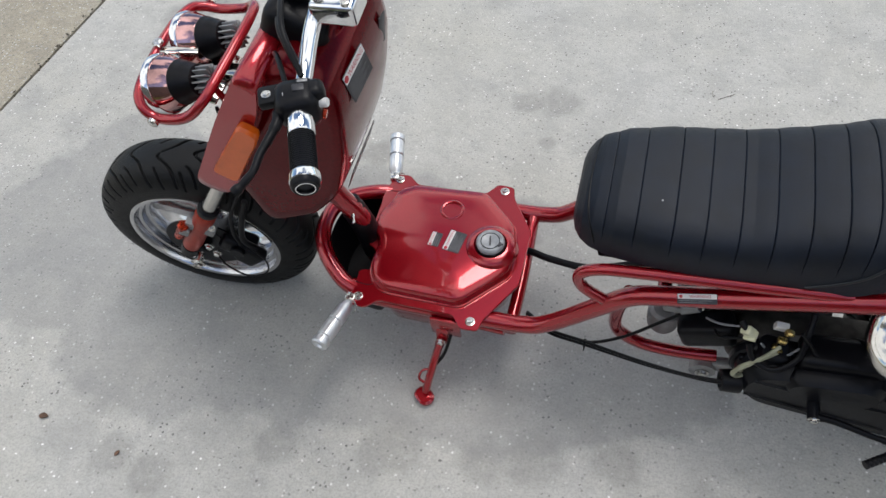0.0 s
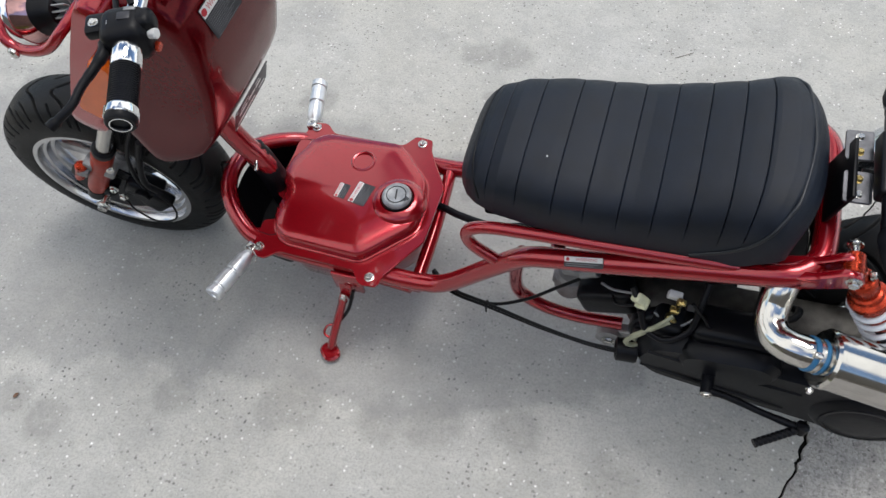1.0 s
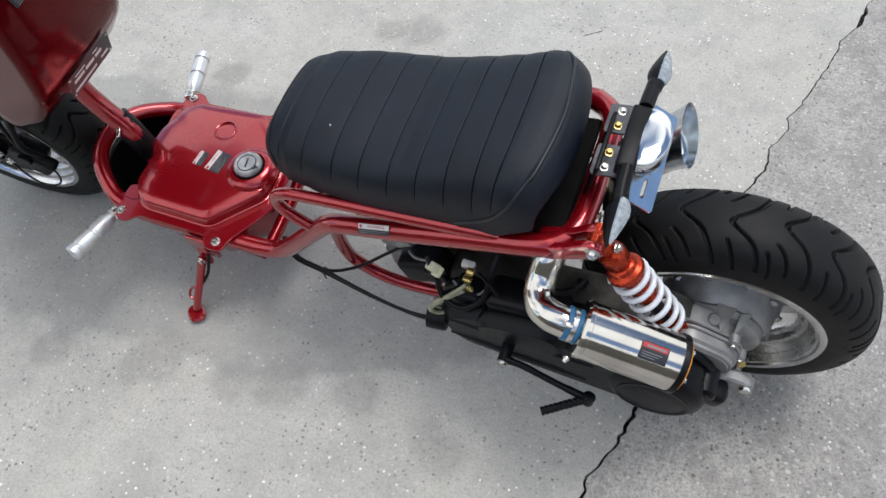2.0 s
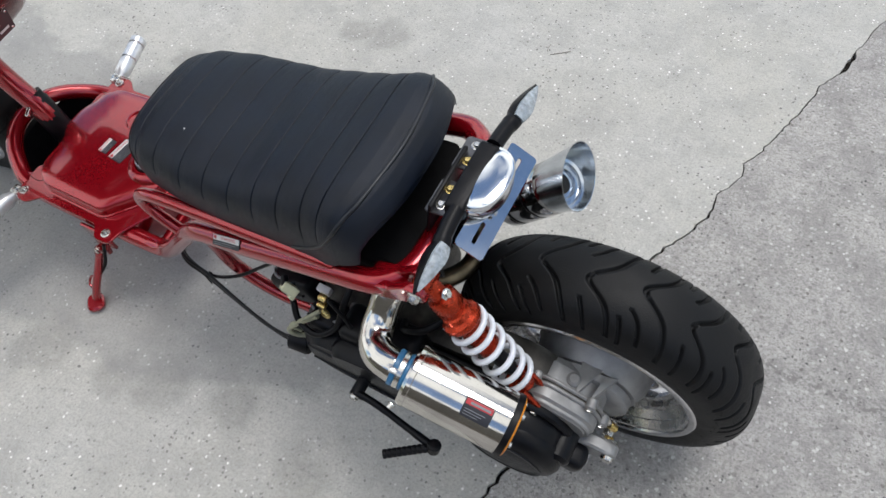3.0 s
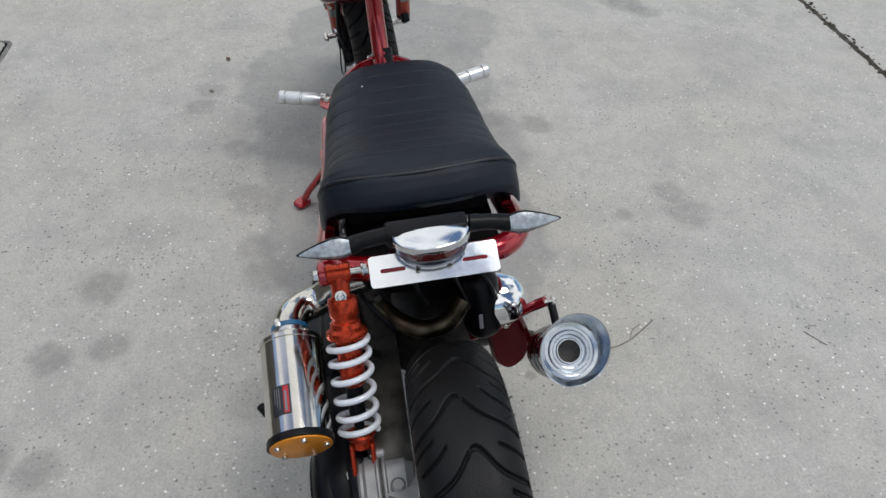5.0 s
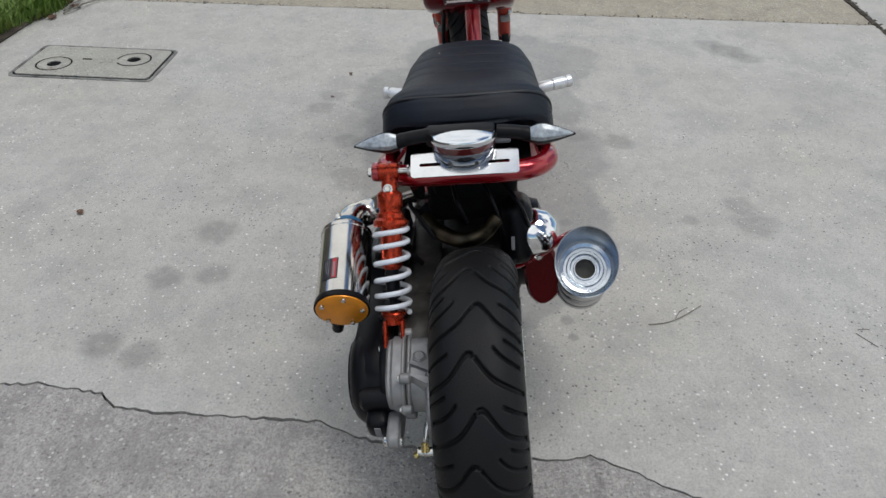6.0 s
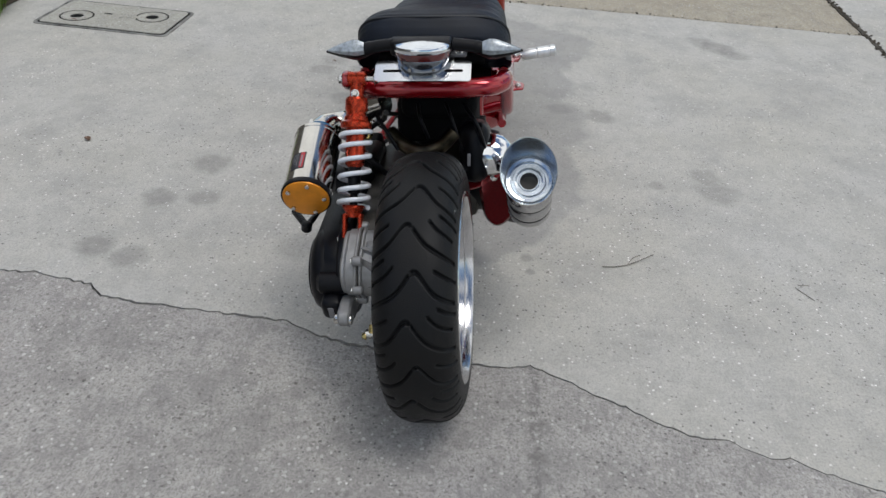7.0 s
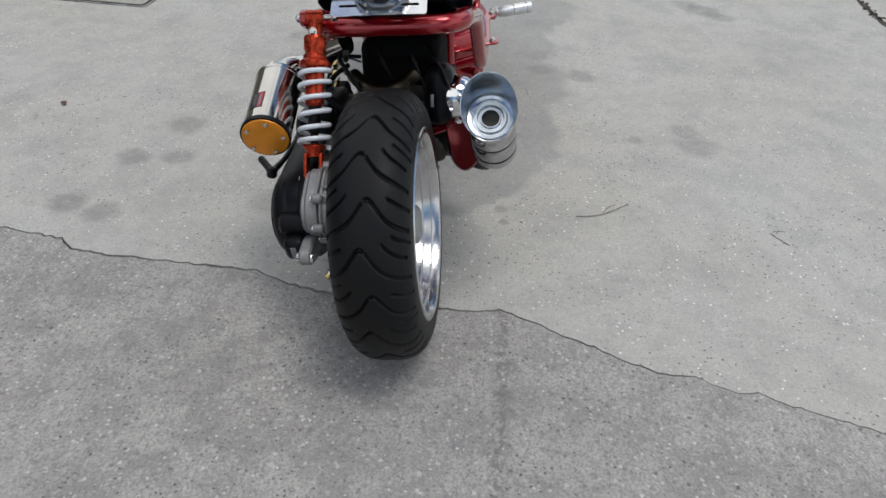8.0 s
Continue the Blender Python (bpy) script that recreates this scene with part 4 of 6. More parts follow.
for sgn in (-1, 1):
    cy = 0.003
    stem = part("turn_signal", Geo().tube([(-0.190, cy + sgn * 0.050, 0.616), (-0.189, cy + sgn * 0.080, 0.613), (-0.187, cy + sgn * 0.100, 0.609)], [0.0105, 0.0105, 0.0115], 16), BLACK, scooter, "black turn signal with a clear pointed lens")
    secs = ((0.092, 0.007, 0.009, 0.0), (0.099, 0.0105, 0.0130, 0.0), (0.111, 0.0145, 0.0178, 0.0), (0.121, 0.0150, 0.0178, 0.0), (0.141, 0.0105, 0.0120, -0.001), (0.156, 0.0058, 0.0062, -0.002), (0.167, 0.0012, 0.0016, -0.003))

    def diamond(y, rx, rz, dz, k=1.0, dx=0.0):
        out = []
        for j in range(12):
            a = 2 * math.pi * j / 12
            c, s = math.cos(a), math.sin(a)
            q = (abs(c) ** 1.4 + abs(s) ** 1.4) ** (-1 / 1.4)
            out.append(Vector((-0.187 + dx + rx * k * q * c, cy + sgn * y, 0.608 + dz + rz * k * q * s)))
        return out
    part("signal_body", Geo().rings([diamond(*s) for s in secs]), BLACK, stem)
    part("signal_lens", Geo().rings([diamond(0.113 + (s[0] - 0.113) * 0.93, s[1] * 0.90, s[2] * 0.86, s[3] + 0.0034, 1.0, 0.0042) for s in secs[1:]]), LENS, stem, "clear faceted lens")

# ---- rear shock ----
TOP, LOW = Vector((-0.206, -0.120, 0.548)), Vector((-0.056, -0.126, 0.308))
AX = (LOW - TOP).normalized()
sh = Geo().rev([(-0.012, 0.007), (-0.009, 0.011), (0.0, 0.0130), (0.020, 0.0125), (0.030, 0.0125), (0.033, 0.0185), (0.037, 0.0200), (0.055, 0.0200), (0.059, 0.0175), (0.064, 0.0175), (0.066, 0.0205), (0.073, 0.0215), (0.077, 0.027), (0.083, 0.028), (0.087, 0.026)], TOP, AX, 28)
sh.cyl(TOP + Vector((0, -0.016, 0)), TOP + Vector((0, 0.016, 0)), 0.0135, 24)
shock = part("rear_shock", sh, ANOD, scooter, "orange anodised rear shock with a white coil spring")
part("damper_body", Geo().rev([(0.082, 0.0170), (0.15, 0.0170), (0.155, 0.013)], TOP, AX, 24), ANOD, shock)
part("damper_rod", Geo().rev([(0.15, 0.0115), (0.20, 0.0115), (0.203, 0.007), (0.228, 0.007)], TOP, AX, 20), CASE, shock)
s0, s1, turns = 0.085, 0.226, 6.3
side1 = AX.orthogonal().normalized()
side2 = AX.cross(side1)
coil = []
NCO = 150
for k in range(NCO + 1):
    t = k / NCO
    u = t + 0.055 * math.sin(2 * math.pi * t) * -1 * 0.6
    a = 2 * math.pi * turns * t
    coil.append(TOP + AX * (s0 + (s1 - s0) * u) + (side1 * math.cos(a) + side2 * math.sin(a)) * 0.0262)
part("coil_spring", Geo().tube(coil, 0.0044, 12, 1), WHITE, shock, "white enamelled coil spring")
lw = Geo().rev([(0.222, 0.019), (0.226, 0.021), (0.230, 0.018), (0.236, 0.014), (0.244, 0.014)], TOP, AX, 24)
for sgn in (-1, 1):
    lw.box((0.060, 0.007, 0.022), axes(LOW + AX * -0.016 + Vector((0, sgn * 0.014, 0)), AX, (0, 1, 0)), 0.003)
part("lower_clevis", lw, ANOD, shock)
part("shock_bolt", Geo().hexbolt(TOP + Vector((0, -0.026, 0)), (0, -1, 0), 0.0075, 0.008).hexbolt(TOP + Vector((0, 0.032, 0)), (0, 1, 0), 0.0075, 0.007).cyl(TOP + Vector((0, -0.03, 0)), TOP + Vector((0, 0.03, 0)), 0.005), ZINC, shock)
part("pinch_bolt", Geo().hexbolt(TOP + AX * 0.030 + Vector((0.012, 0.0, 0.010)), (0.8, 0, 0.55), 0.0055, 0.006), ZINC, shock)
part("lower_bolt", Geo().hexbolt(LOW + Vector((0, -0.022, 0)), (0, -1, 0), 0.006, 0.005).cyl(LOW + Vector((0, -0.02, 0)), LOW + Vector((0, 0.024, 0)), 0.0045), ZINC, shock)
for sgn in (-1, 1):
    gm = Geo().slab(outline([(-0.300, 0.496), (-0.290, 0.520), (-0.250, 0.536), (-0.218, 0.561), (-0.198, 0.560), (-0.190, 0.542), (-0.212, 0.526), (-0.262, 0.500)], 0.008), 0.012, axes((0, -0.155 + (0.021 if sgn < 0 else 0.046), 0), (1, 0, 0), (0, 0, 1)), 0.002)
    part("shock_mount", gm, RED, frame_part)


# ---- rear engine block, belt case and gearbox ----
def stadium(x1, z1, r1, x2, z2, r2, n=14):
    a = math.atan2(z2 - z1, x2 - x1)
    d = math.hypot(x2 - x1, z2 - z1)
    b = math.acos(max(-1, min(1, (r1 - r2) / d)))
    out = []
    for k in range(n + 1):
        t = a + b + (2 * math.pi - 2 * b) * k / n
        out.append((x1 + r1 * math.cos(t), z1 + r1 * math.sin(t)))
    for k in range(n + 1):
        t = a - b + 2 * b * k / n
        out.append((x2 + r2 * math.cos(t), z2 + r2 * math.sin(t)))
    return out


def side_plate(poly, y0, y1, bevel):
    """A case whose outline lies in x and z, between two depths."""
    m = axes((0, max(y0, y1), 0), (1, 0, 0), (0, 0, 1))
    return Geo().slab(poly, abs(y1 - y0), m, bevel)


engine = part("engine", side_plate(stadium(-0.40, 0.250, 0.070, -0.10, 0.262, 0.078), -0.12, -0.06, 0.01), GRIME, scooter, "black belt-drive scooter engine with cast case")
cvt = part("belt_case", side_plate(stadium(-0.392, 0.262, 0.062, -0.084, 0.230, 0.082), -0.196, -0.118, 0.022), CASE, engine, "black cast belt-drive cover")
part("case_band", side_plate(stadium(-0.390, 0.262, 0.072, -0.084, 0.232, 0.092), -0.150, -0.128, 0.004), CASE, cvt)
part("case_boss", side_plate(stadium(-0.350, 0.298, 0.032, -0.262, 0.306, 0.038), -0.203, -0.150, 0.012), CASE, cvt)
part("clutch_cover", Geo().rev([(0, 0.079), (0.008, 0.082), (0.022, 0.080), (0.032, 0.073), (0.039, 0.058), (0.042, 0.03)], (-0.080, -0.167, 0.226), (0, -1, 0), 56), CASE, cvt)
part("clutch_ring", Geo().rev([(0.037, 0.060), (0.0405, 0.059), (0.0405, 0.054), (0.038, 0.053)], (-0.080, -0.167, 0.226), (0, -1, 0), 56, closed=True), CASE, cvt)
part("case_badge", Geo().box((0.042, 0.002, 0.008), pose(-0.105, -0.2012, 0.180, 0, 10, 0), 0.001), GREYTXT, cvt)
part("cooling_duct", Geo().rev([(0, 0.020), (0.004, 0.022), (0.034, 0.020), (0.036, 0.016), (0.03, 0.012)], (-0.440, -0.182, 0.252), (-1, -0.15, 0.02), 24), BLACK, cvt)
for x, z in ((-0.448, 0.290), (-0.405, 0.326), (-0.30, 0.186), (-0.20, 0.158), (-0.19, 0.318), (-0.44, 0.212), (-0.12, 0.318)):
    part("case_bolt", Geo().hexbolt((x, -0.152, z), (0, -1, 0), 0.0052, 0.006), CASE, cvt)
part("upper_shroud", Geo().box((0.135, 0.062, 0.066), pose(-0.300, -0.146, 0.326, 0, -5, 0), 0.014, 3).box((0.05, 0.05, 0.05), pose(-0.405, -0.150, 0.315, 0, 12, 0), 0.010, 3), CASE, engine)
for x, z in ((-0.330, 0.322), (-0.258, 0.330)):
    part("shroud_lug", Geo().cyl((x, -0.186, z), (x, -0.168, z), 0.0095, 18, 0.003).hexbolt((x, -0.186, z), (0, -1, 0), 0.005, 0.005), CASE, engine)
for x0, z0, x1, z1 in ((-0.425, 0.290, -0.180, 0.266), (-0.430, 0.236, -0.190, 0.196)):
    part("case_rib", Geo().tube([(x0, -0.194, z0), ((x0 + x1) / 2, -0.1965, (z0 + z1) / 2), (x1, -0.194, z1)], 0.004, 8), CASE, cvt)
part("cast_rib", Geo().box((0.10, 0.026, 0.012), pose(-0.330, -0.126, 0.330, 10, -8, 0), 0.005), ALU, engine, "bare grey casting edge")

gear = side_plate(stadium(-0.050, 0.296, 0.032, -0.018, 0.268, 0.046), -0.138, -0.060, 0.012)
for lo, hi, grow in ((-0.112, -0.106, 0.005), (-0.103, -0.097, 0.005), (-0.136, -0.128, -0.004)):
    q = side_plate(stadium(-0.050, 0.296, 0.032 + grow, -0.018, 0.268, 0.046 + grow), lo, hi, 0.002)
    gear.add(q.v, q.f)
gearbox = part("gearbox", gear, ALU, engine, "bare cast aluminium gearbox beside the rear wheel")
part("gearbox_seam", side_plate(stadium(-0.050, 0.296, 0.0355, -0.018, 0.268, 0.0495), -0.106, -0.103, 0.001), GRIME, gearbox)
part("shock_ear", Geo().slab(outline([(-0.080, 0.262), (-0.076, 0.305), (-0.066, 0.322), (-0.046, 0.322), (-0.034, 0.300), (-0.015, 0.262)], 0.01), 0.018, axes((0, -0.117, 0), (1, 0, 0), (0, 0, 1)), 0.003), ALU, gearbox)
for tri in (((-0.010, -0.102), (-0.022, -0.052), (0.010, -0.052)), ((0.010, -0.103), (0.016, -0.058), (0.034, -0.052))):
    rib = Geo().rings([[Vector((x, y, z - 0.10 * (y + 0.10) * k - 0.35 * max(0, x) * k)) for x, y in tri] for z, k in ((0.240, 0), (0.320, 1), (0.3215, 1))])
    part("gearbox_rib", rib, ALU, gearbox, sharp=20)
for x, z in ((-0.070, 0.327), (0.014, 0.310), (0.033, 0.262), (0.006, 0.222)):
    part("gearbox_ear", Geo().cyl((x, -0.114, z), (x, -0.095, z), 0.0085, 20, 0.003), ALU, gearbox)
    part("ear_bolt", Geo().hexbolt((x, -0.114, z), (0, -1, 0), 0.0042, 0.003), ZINC, gearbox)
part("gearbox_boss", Geo().rev([(0, 0.011), (0.004, 0.0105), (0.007, 0.007)], (-0.022, -0.084, 0.318), (0.2, 0.1, 1), 20), ALU, gearbox)
part("gearbox_lug", Geo().slab(outline([(-0.034, 0.196), (-0.020, 0.226), (0.030, 0.236), (0.062, 0.230), (0.070, 0.216), (0.060, 0.202), (0.022, 0.190)], 0.010), 0.022, axes((0, -0.118, 0), (1, 0, 0), (0, 0, 1)), 0.004), ALU, gearbox)
part("lug_eye", Geo().rev([(0, 0.008), (0.002, 0.0095), (0.030, 0.0095), (0.032, 0.008)], (0.056, -0.146, 0.216), (0, 1, 0), 20), ZINC, gearbox)
part("drum_plate", Geo().rev([(0, 0.074), (0.012, 0.073), (0.016, 0.068), (0.018, 0.03)], (REAR[0], -0.058, REAR[2] + 0.004), (0, -1, 0), 48), ALU, gearbox, "cast brake drum backplate")
part("clutch_box", Geo().box((0.055, 0.040, 0.045), pose(0.002, -0.158, 0.212, 0, 12, 0), 0.012, 3).cyl((-0.010, -0.186, 0.246), (-0.010, -0.130, 0.246), 0.022, 24, 0.006), CASE, cvt)
part("sticker", Geo().box((0.0012, 0.010, 0.028), pose(0.0305, -0.158, 0.207, 0, 12, 0), 0.0003), GREYTXT, cvt)
part("brake_arm", Geo().tube([(0.020, -0.078, 0.215), (0.036, -0.082, 0.200), (0.042, -0.085, 0.176)], 0.0055, 10).cyl((0.042, -0.098, 0.172), (0.042, -0.072, 0.172), 0.0085), ZINC, gearbox)
part("brake_nut", Geo().cyl((0.040, -0.084, 0.192), (0.050, -0.084, 0.180), 0.0065).hexbolt((0.046, -0.098, 0.170), (0.1, -1, 0), 0.0055, 0.006), BRASS, gearbox, "yellow brake adjuster")

kick = part("kick_starter", Geo().tube([(-0.322, -0.226, 0.265), (-0.285, -0.228, 0.262), (-0.235, -0.236, 0.255), (-0.178, -0.246, 0.256)], [0.007, 0.006, 0.0055, 0.0065], 12), CASE, scooter, "black kick starter lever, folded back")
part("lever_hub", Geo().cyl((-0.322, -0.196, 0.262), (-0.322, -0.232, 0.262), 0.0105), CASE, kick)
part("hub_bolt", Geo().hexbolt((-0.322, -0.232, 0.262), (0, -1, 0), 0.0075, 0.006), ZINC, kick)
kp, kt = Vector((-0.174, -0.246, 0.257)), Vector((-0.243, -0.290, 0.250))
kd = (kt - kp).normalized()
prof = [(-0.004, 0.006)]
for k in range(9):
    prof += [(0.010 + k * 0.0078, 0.0062), (0.012 + k * 0.0078, 0.0074), (0.0158 + k * 0.0078, 0.0074)]
part("lever_grip", Geo().rev(prof, kp, kd, 18).rev([(-0.010, 0.006), (-0.008, 0.0105), (0.006, 0.0105), (0.009, 0.006)], kp, (0.2, 0.3, 1), 20), BLACK, kick)

# cylinder, carburettor, wiring
blk = Geo().box((0.20, 0.15, 0.12), pose(-0.40, 0.01, 0.255, 0, -6, 0), 0.015)
part("cylinder", blk, GRIME, engine, "grimy engine cylinder")
for k in range(5):
    part("cooling_fin", Geo().box((0.006, 0.16, 0.11), pose(-0.56 + k * 0.013, 0.01, 0.262, 0, -6, 0), 0.002), GRIME, engine)
elec = part("battery_box", Geo().box((0.20, 0.16, 0.10), pose(-0.43, 0.0, 0.390, 0, -14, 0), 0.025, 3).box((0.12, 0.15, 0.05), pose(-0.36, 0.01, 0.44, 0, -14, 0), 0.02, 3), DARK, scooter, "black plastic boxes and wiring under the seat")
part("carburettor", Geo().cyl((-0.565, -0.05, 0.305), (-0.50, -0.05, 0.315), 0.022).cyl((-0.535, -0.05, 0.27), (-0.535, -0.05, 0.355), 0.018).cyl((-0.56, -0.09, 0.31), (-0.53, -0.09, 0.33), 0.012).box((0.03, 0.03, 0.02), pose(-0.575, -0.085, 0.315), 0.004), ALU, engine, "small cast alloy carburettor")
part("intake_rubber", Geo().cyl((-0.50, -0.05, 0.315), (-0.46, -0.04, 0.32), 0.026).box((0.10, 0.05, 0.060), pose(-0.505, -0.100, 0.272, 0, -22, 0), 0.012, 3), BLACK, engine)
part("carb_bowl", Geo().cyl((-0.578, -0.055, 0.185), (-0.578, -0.055, 0.245), 0.030, 24, 0.006).cyl((-0.61, -0.06, 0.225), (-0.56, -0.06, 0.225), 0.014).box((0.05, 0.03, 0.024), pose(-0.555, -0.055, 0.228), 0.006), ALU, engine, "cast alloy carburettor bowl")
part("engine_mount", Geo().rev([(0, 0.024), (0.004, 0.025), (0.03, 0.025), (0.032, 0.014)], (-0.488, -0.092, 0.138), (0, -1, 0), 28).box((0.09, 0.022, 0.03), pose(-0.44, -0.104, 0.150, 0, -10, 0), 0.006), ALU, engine, "bare alloy engine mount")
part("mount_bolt", Geo().hexbolt((-0.488, -0.126, 0.138), (0, -1, 0), 0.010, 0.007), ZINC, engine)
part("terminal", Geo().box((0.022, 0.012, 0.016), pose(-0.406, -0.130, 0.377, 10, 8, 0), 0.002), LABELW, engine, "pale plastic terminal")
part("connector", Geo().box((0.022, 0.016, 0.018), pose(-0.458, -0.152, 0.381, 30, 50, 10), 0.003).box((0.008, 0.019, 0.021), pose(-0.452, -0.153, 0.371, 30, 50, 10), 0.002), CREAM, elec, "cream plastic wire connector")
part("brass_relay", Geo().box((0.013, 0.011, 0.011), pose(-0.396, -0.146, 0.388, 10, 20, 0), 0.002).box((0.015, 0.011, 0.010), pose(-0.402, -0.150, 0.366, 0, 10, 0), 0.002).cyl((-0.41, -0.15, 0.345), (-0.395, -0.156, 0.332), 0.006), BRASS, elec)
for pts, r, m in (
        ([(-0.452, -0.160, 0.358), (-0.438, -0.178, 0.335), (-0.405, -0.185, 0.325), (-0.372, -0.168, 0.345), (-0.365, -0.14, 0.378), (-0.36, -0.11, 0.40)], 0.0052, BLACK),
        ([(-0.405, -0.165, 0.352), (-0.440, -0.182, 0.328), (-0.462, -0.190, 0.300), (-0.452, -0.186, 0.280), (-0.430, -0.172, 0.275)], 0.0042, OLIVE),
        ([(-0.402, -0.158, 0.36), (-0.425, -0.176, 0.345), (-0.455, -0.186, 0.315), (-0.448, -0.18, 0.29)], 0.0035, OLIVE),
        ([(-0.47, -0.14, 0.39), (-0.46, -0.155, 0.385)], 0.006, BLACK),
        ([(-0.28, -0.115, 0.345), (-0.262, -0.135, 0.375), (-0.235, -0.13, 0.385), (-0.222, -0.105, 0.37), (-0.232, -0.09, 0.345)], 0.006, BLACK),
        ([(-0.30, -0.07, 0.44), (-0.26, -0.10, 0.455), (-0.235, -0.085, 0.44), (-0.225, -0.06, 0.40)], 0.004, BLACK),
        ([(-0.30, 0.06, 0.46), (-0.26, 0.085, 0.44), (-0.27, 0.10, 0.39), (-0.30, 0.11, 0.34)], 0.004, BLACK),
        ([(-0.32, 0.02, 0.46), (-0.265, 0.035, 0.46), (-0.25, 0.05, 0.42), (-0.27, 0.06, 0.37)], 0.003, BLACK),
        ([(-0.31, -0.03, 0.46), (-0.26, -0.02, 0.45), (-0.255, -0.005, 0.41)], 0.0035, BLACK),
        ([(-0.52, -0.12, 0.345), (-0.50, -0.135, 0.36), (-0.47, -0.14, 0.372)], 0.0022, GREYTXT),
        ([(-0.50, -0.11, 0.30), (-0.49, -0.135, 0.315), (-0.465, -0.145, 0.34), (-0.44, -0.148, 0.36)], 0.0024, BLACK),
        ([(-0.43, -0.15, 0.345), (-0.41, -0.158, 0.332), (-0.385, -0.158, 0.335), (-0.37, -0.15, 0.35)], 0.0022, GREYTXT),
        ([(-0.38, -0.15, 0.40), (-0.36, -0.155, 0.375), (-0.345, -0.16, 0.355), (-0.335, -0.155, 0.35)], 0.0028, BLACK),
        ([(-0.245, -0.085, 0.455), (-0.225, -0.08, 0.475), (-0.215, -0.075, 0.48)], 0.005, GRIME)):
    part("wire" if r < 0.0045 else "hose", Geo().tube(pts, r, 10), m, elec)
for pts in ([(-0.84, -0.09, 0.185), (-0.79, -0.125, 0.200), (-0.717, -0.140, 0.206), (-0.62, -0.165, 0.222), (-0.53, -0.186, 0.244), (-0.462, -0.192, 0.260)],
            [(-0.84, -0.085, 0.18), (-0.79, -0.122, 0.195), (-0.717, -0.136, 0.197), (-0.65, -0.125, 0.225), (-0.59, -0.105, 0.27), (-0.545, -0.09, 0.305)],
            [(-0.84, -0.09, 0.179), (-0.79, -0.128, 0.193), (-0.717, -0.143, 0.200), (-0.60, -0.170, 0.220), (-0.50, -0.190, 0.246), (-0.452, -0.194, 0.264)]):
    part("control_cable", Geo().tube(pts, 0.0032, 8), BLACK, elec)
part("cable_tie", Geo().box((0.006, 0.014, 0.014), pose(-0.717, -0.140, 0.200), 0.002).box((0.003, 0.003, 0.02), pose(-0.717, -0.146, 0.190), 0.001), BLACK, elec)
part("fuel_hose", Geo().tube([(-0.93, 0.05, 0.19), (-0.87, 0.045, 0.205), (-0.81, 0.02, 0.225), (-0.73, 0.0, 0.25), (-0.62, 0.0, 0.30), (-0.56, -0.02, 0.315)], 0.0075, 12), BLACK, elec)

# ---- intake elbow and polished can on the kick-start side ----
CF, CB = Vector((-0.201, -0.205, 0.431)), Vector((-0.063, -0.200, 0.391))
cd = (CB - CF).normalized()
CL = (CB - CF).length
RC = 0.0425
can = part("intake_can", Geo().rev([(-0.006, RC - 0.012), (-0.004, RC - 0.002), (0.0, RC + 0.0012), (0.006, RC + 0.0012), (0.007, RC), (CL - 0.002, RC)], CF, cd, 56), STEEL, scooter, "polished stainless intake canister with a gold end cap")
part("end_band", Geo().rev([(CL - 0.006, RC + 0.0008), (CL - 0.004, RC + 0.0015), (CL + 0.003, RC + 0.0015), (CL + 0.004, RC - 0.002)], CF, cd, 56), BLACK, can)
part("end_cap", Geo().rev([(CL + 0.002, RC - 0.001), (CL + 0.0055, RC - 0.002), (CL + 0.0065, RC - 0.004), (CL + 0.0070, 0.001)], CF, cd, 56), GOLD, can, "gold anodised end plate")
q1 = cd.orthogonal().normalized()
q2 = cd.cross(q1)
for k in range(5):
    a = 2 * math.pi * k / 5 + 0.5
    part("cap_bolt", Geo().rev([(0, 0.0042), (0.004, 0.004), (0.0045, 0.0025)], CF + cd * (CL + 0.006) + (q1 * math.cos(a) + q2 * math.sin(a)) * 0.033, cd, 12), ZINC, can)
part("silicone_sleeve", Geo().rev([(-0.026, 0.0245), (-0.025, 0.0258), (-0.0195, 0.0258), (-0.018, 0.0245), (-0.010, 0.0245), (-0.008, 0.0262), (-0.003, 0.0262), (-0.001, 0.024)], CF, cd, 36), BLUE, can, "blue silicone sleeve")
part("hose_clamp", Geo().rev([(-0.018, 0.0252), (-0.0175, 0.0256), (-0.011, 0.0256), (-0.0105, 0.0252)], CF, cd, 36).box((0.012, 0.008, 0.010), axes(CF - cd * 0.016 + Vector((0, -0.012, 0.024)), cd, (0, 1, 0)), 0.002), ZINC, can)
part("can_bolt", Geo().hexbolt((-0.211, -0.249, 0.414), (-0.3, -1, 0), 0.004, 0.006), ZINC, can)
part("elbow", Geo().tube([CF - cd * 0.012, CF - cd * 0.026, (-0.249, -0.201, 0.437), (-0.267, -0.188, 0.432), (-0.276, -0.166, 0.433), (-0.276, -0.144, 0.445), (-0.272, -0.122, 0.466), (-0.262, -0.085, 0.484)], 0.0235, 28, 7), STEEL, can, "polished bent intake pipe")
part("cross_pipe", Geo().tube([(-0.268, -0.08, 0.415), (-0.235, -0.05, 0.405), (-0.215, -0.015, 0.402), (-0.215, 0.02, 0.412), (-0.235, 0.045, 0.43)], 0.014, 18), mat("tarnished_steel", (0.09, 0.075, 0.05), 0.35, 1.0, 0.4, 25), engine, "tarnished steel pipe")


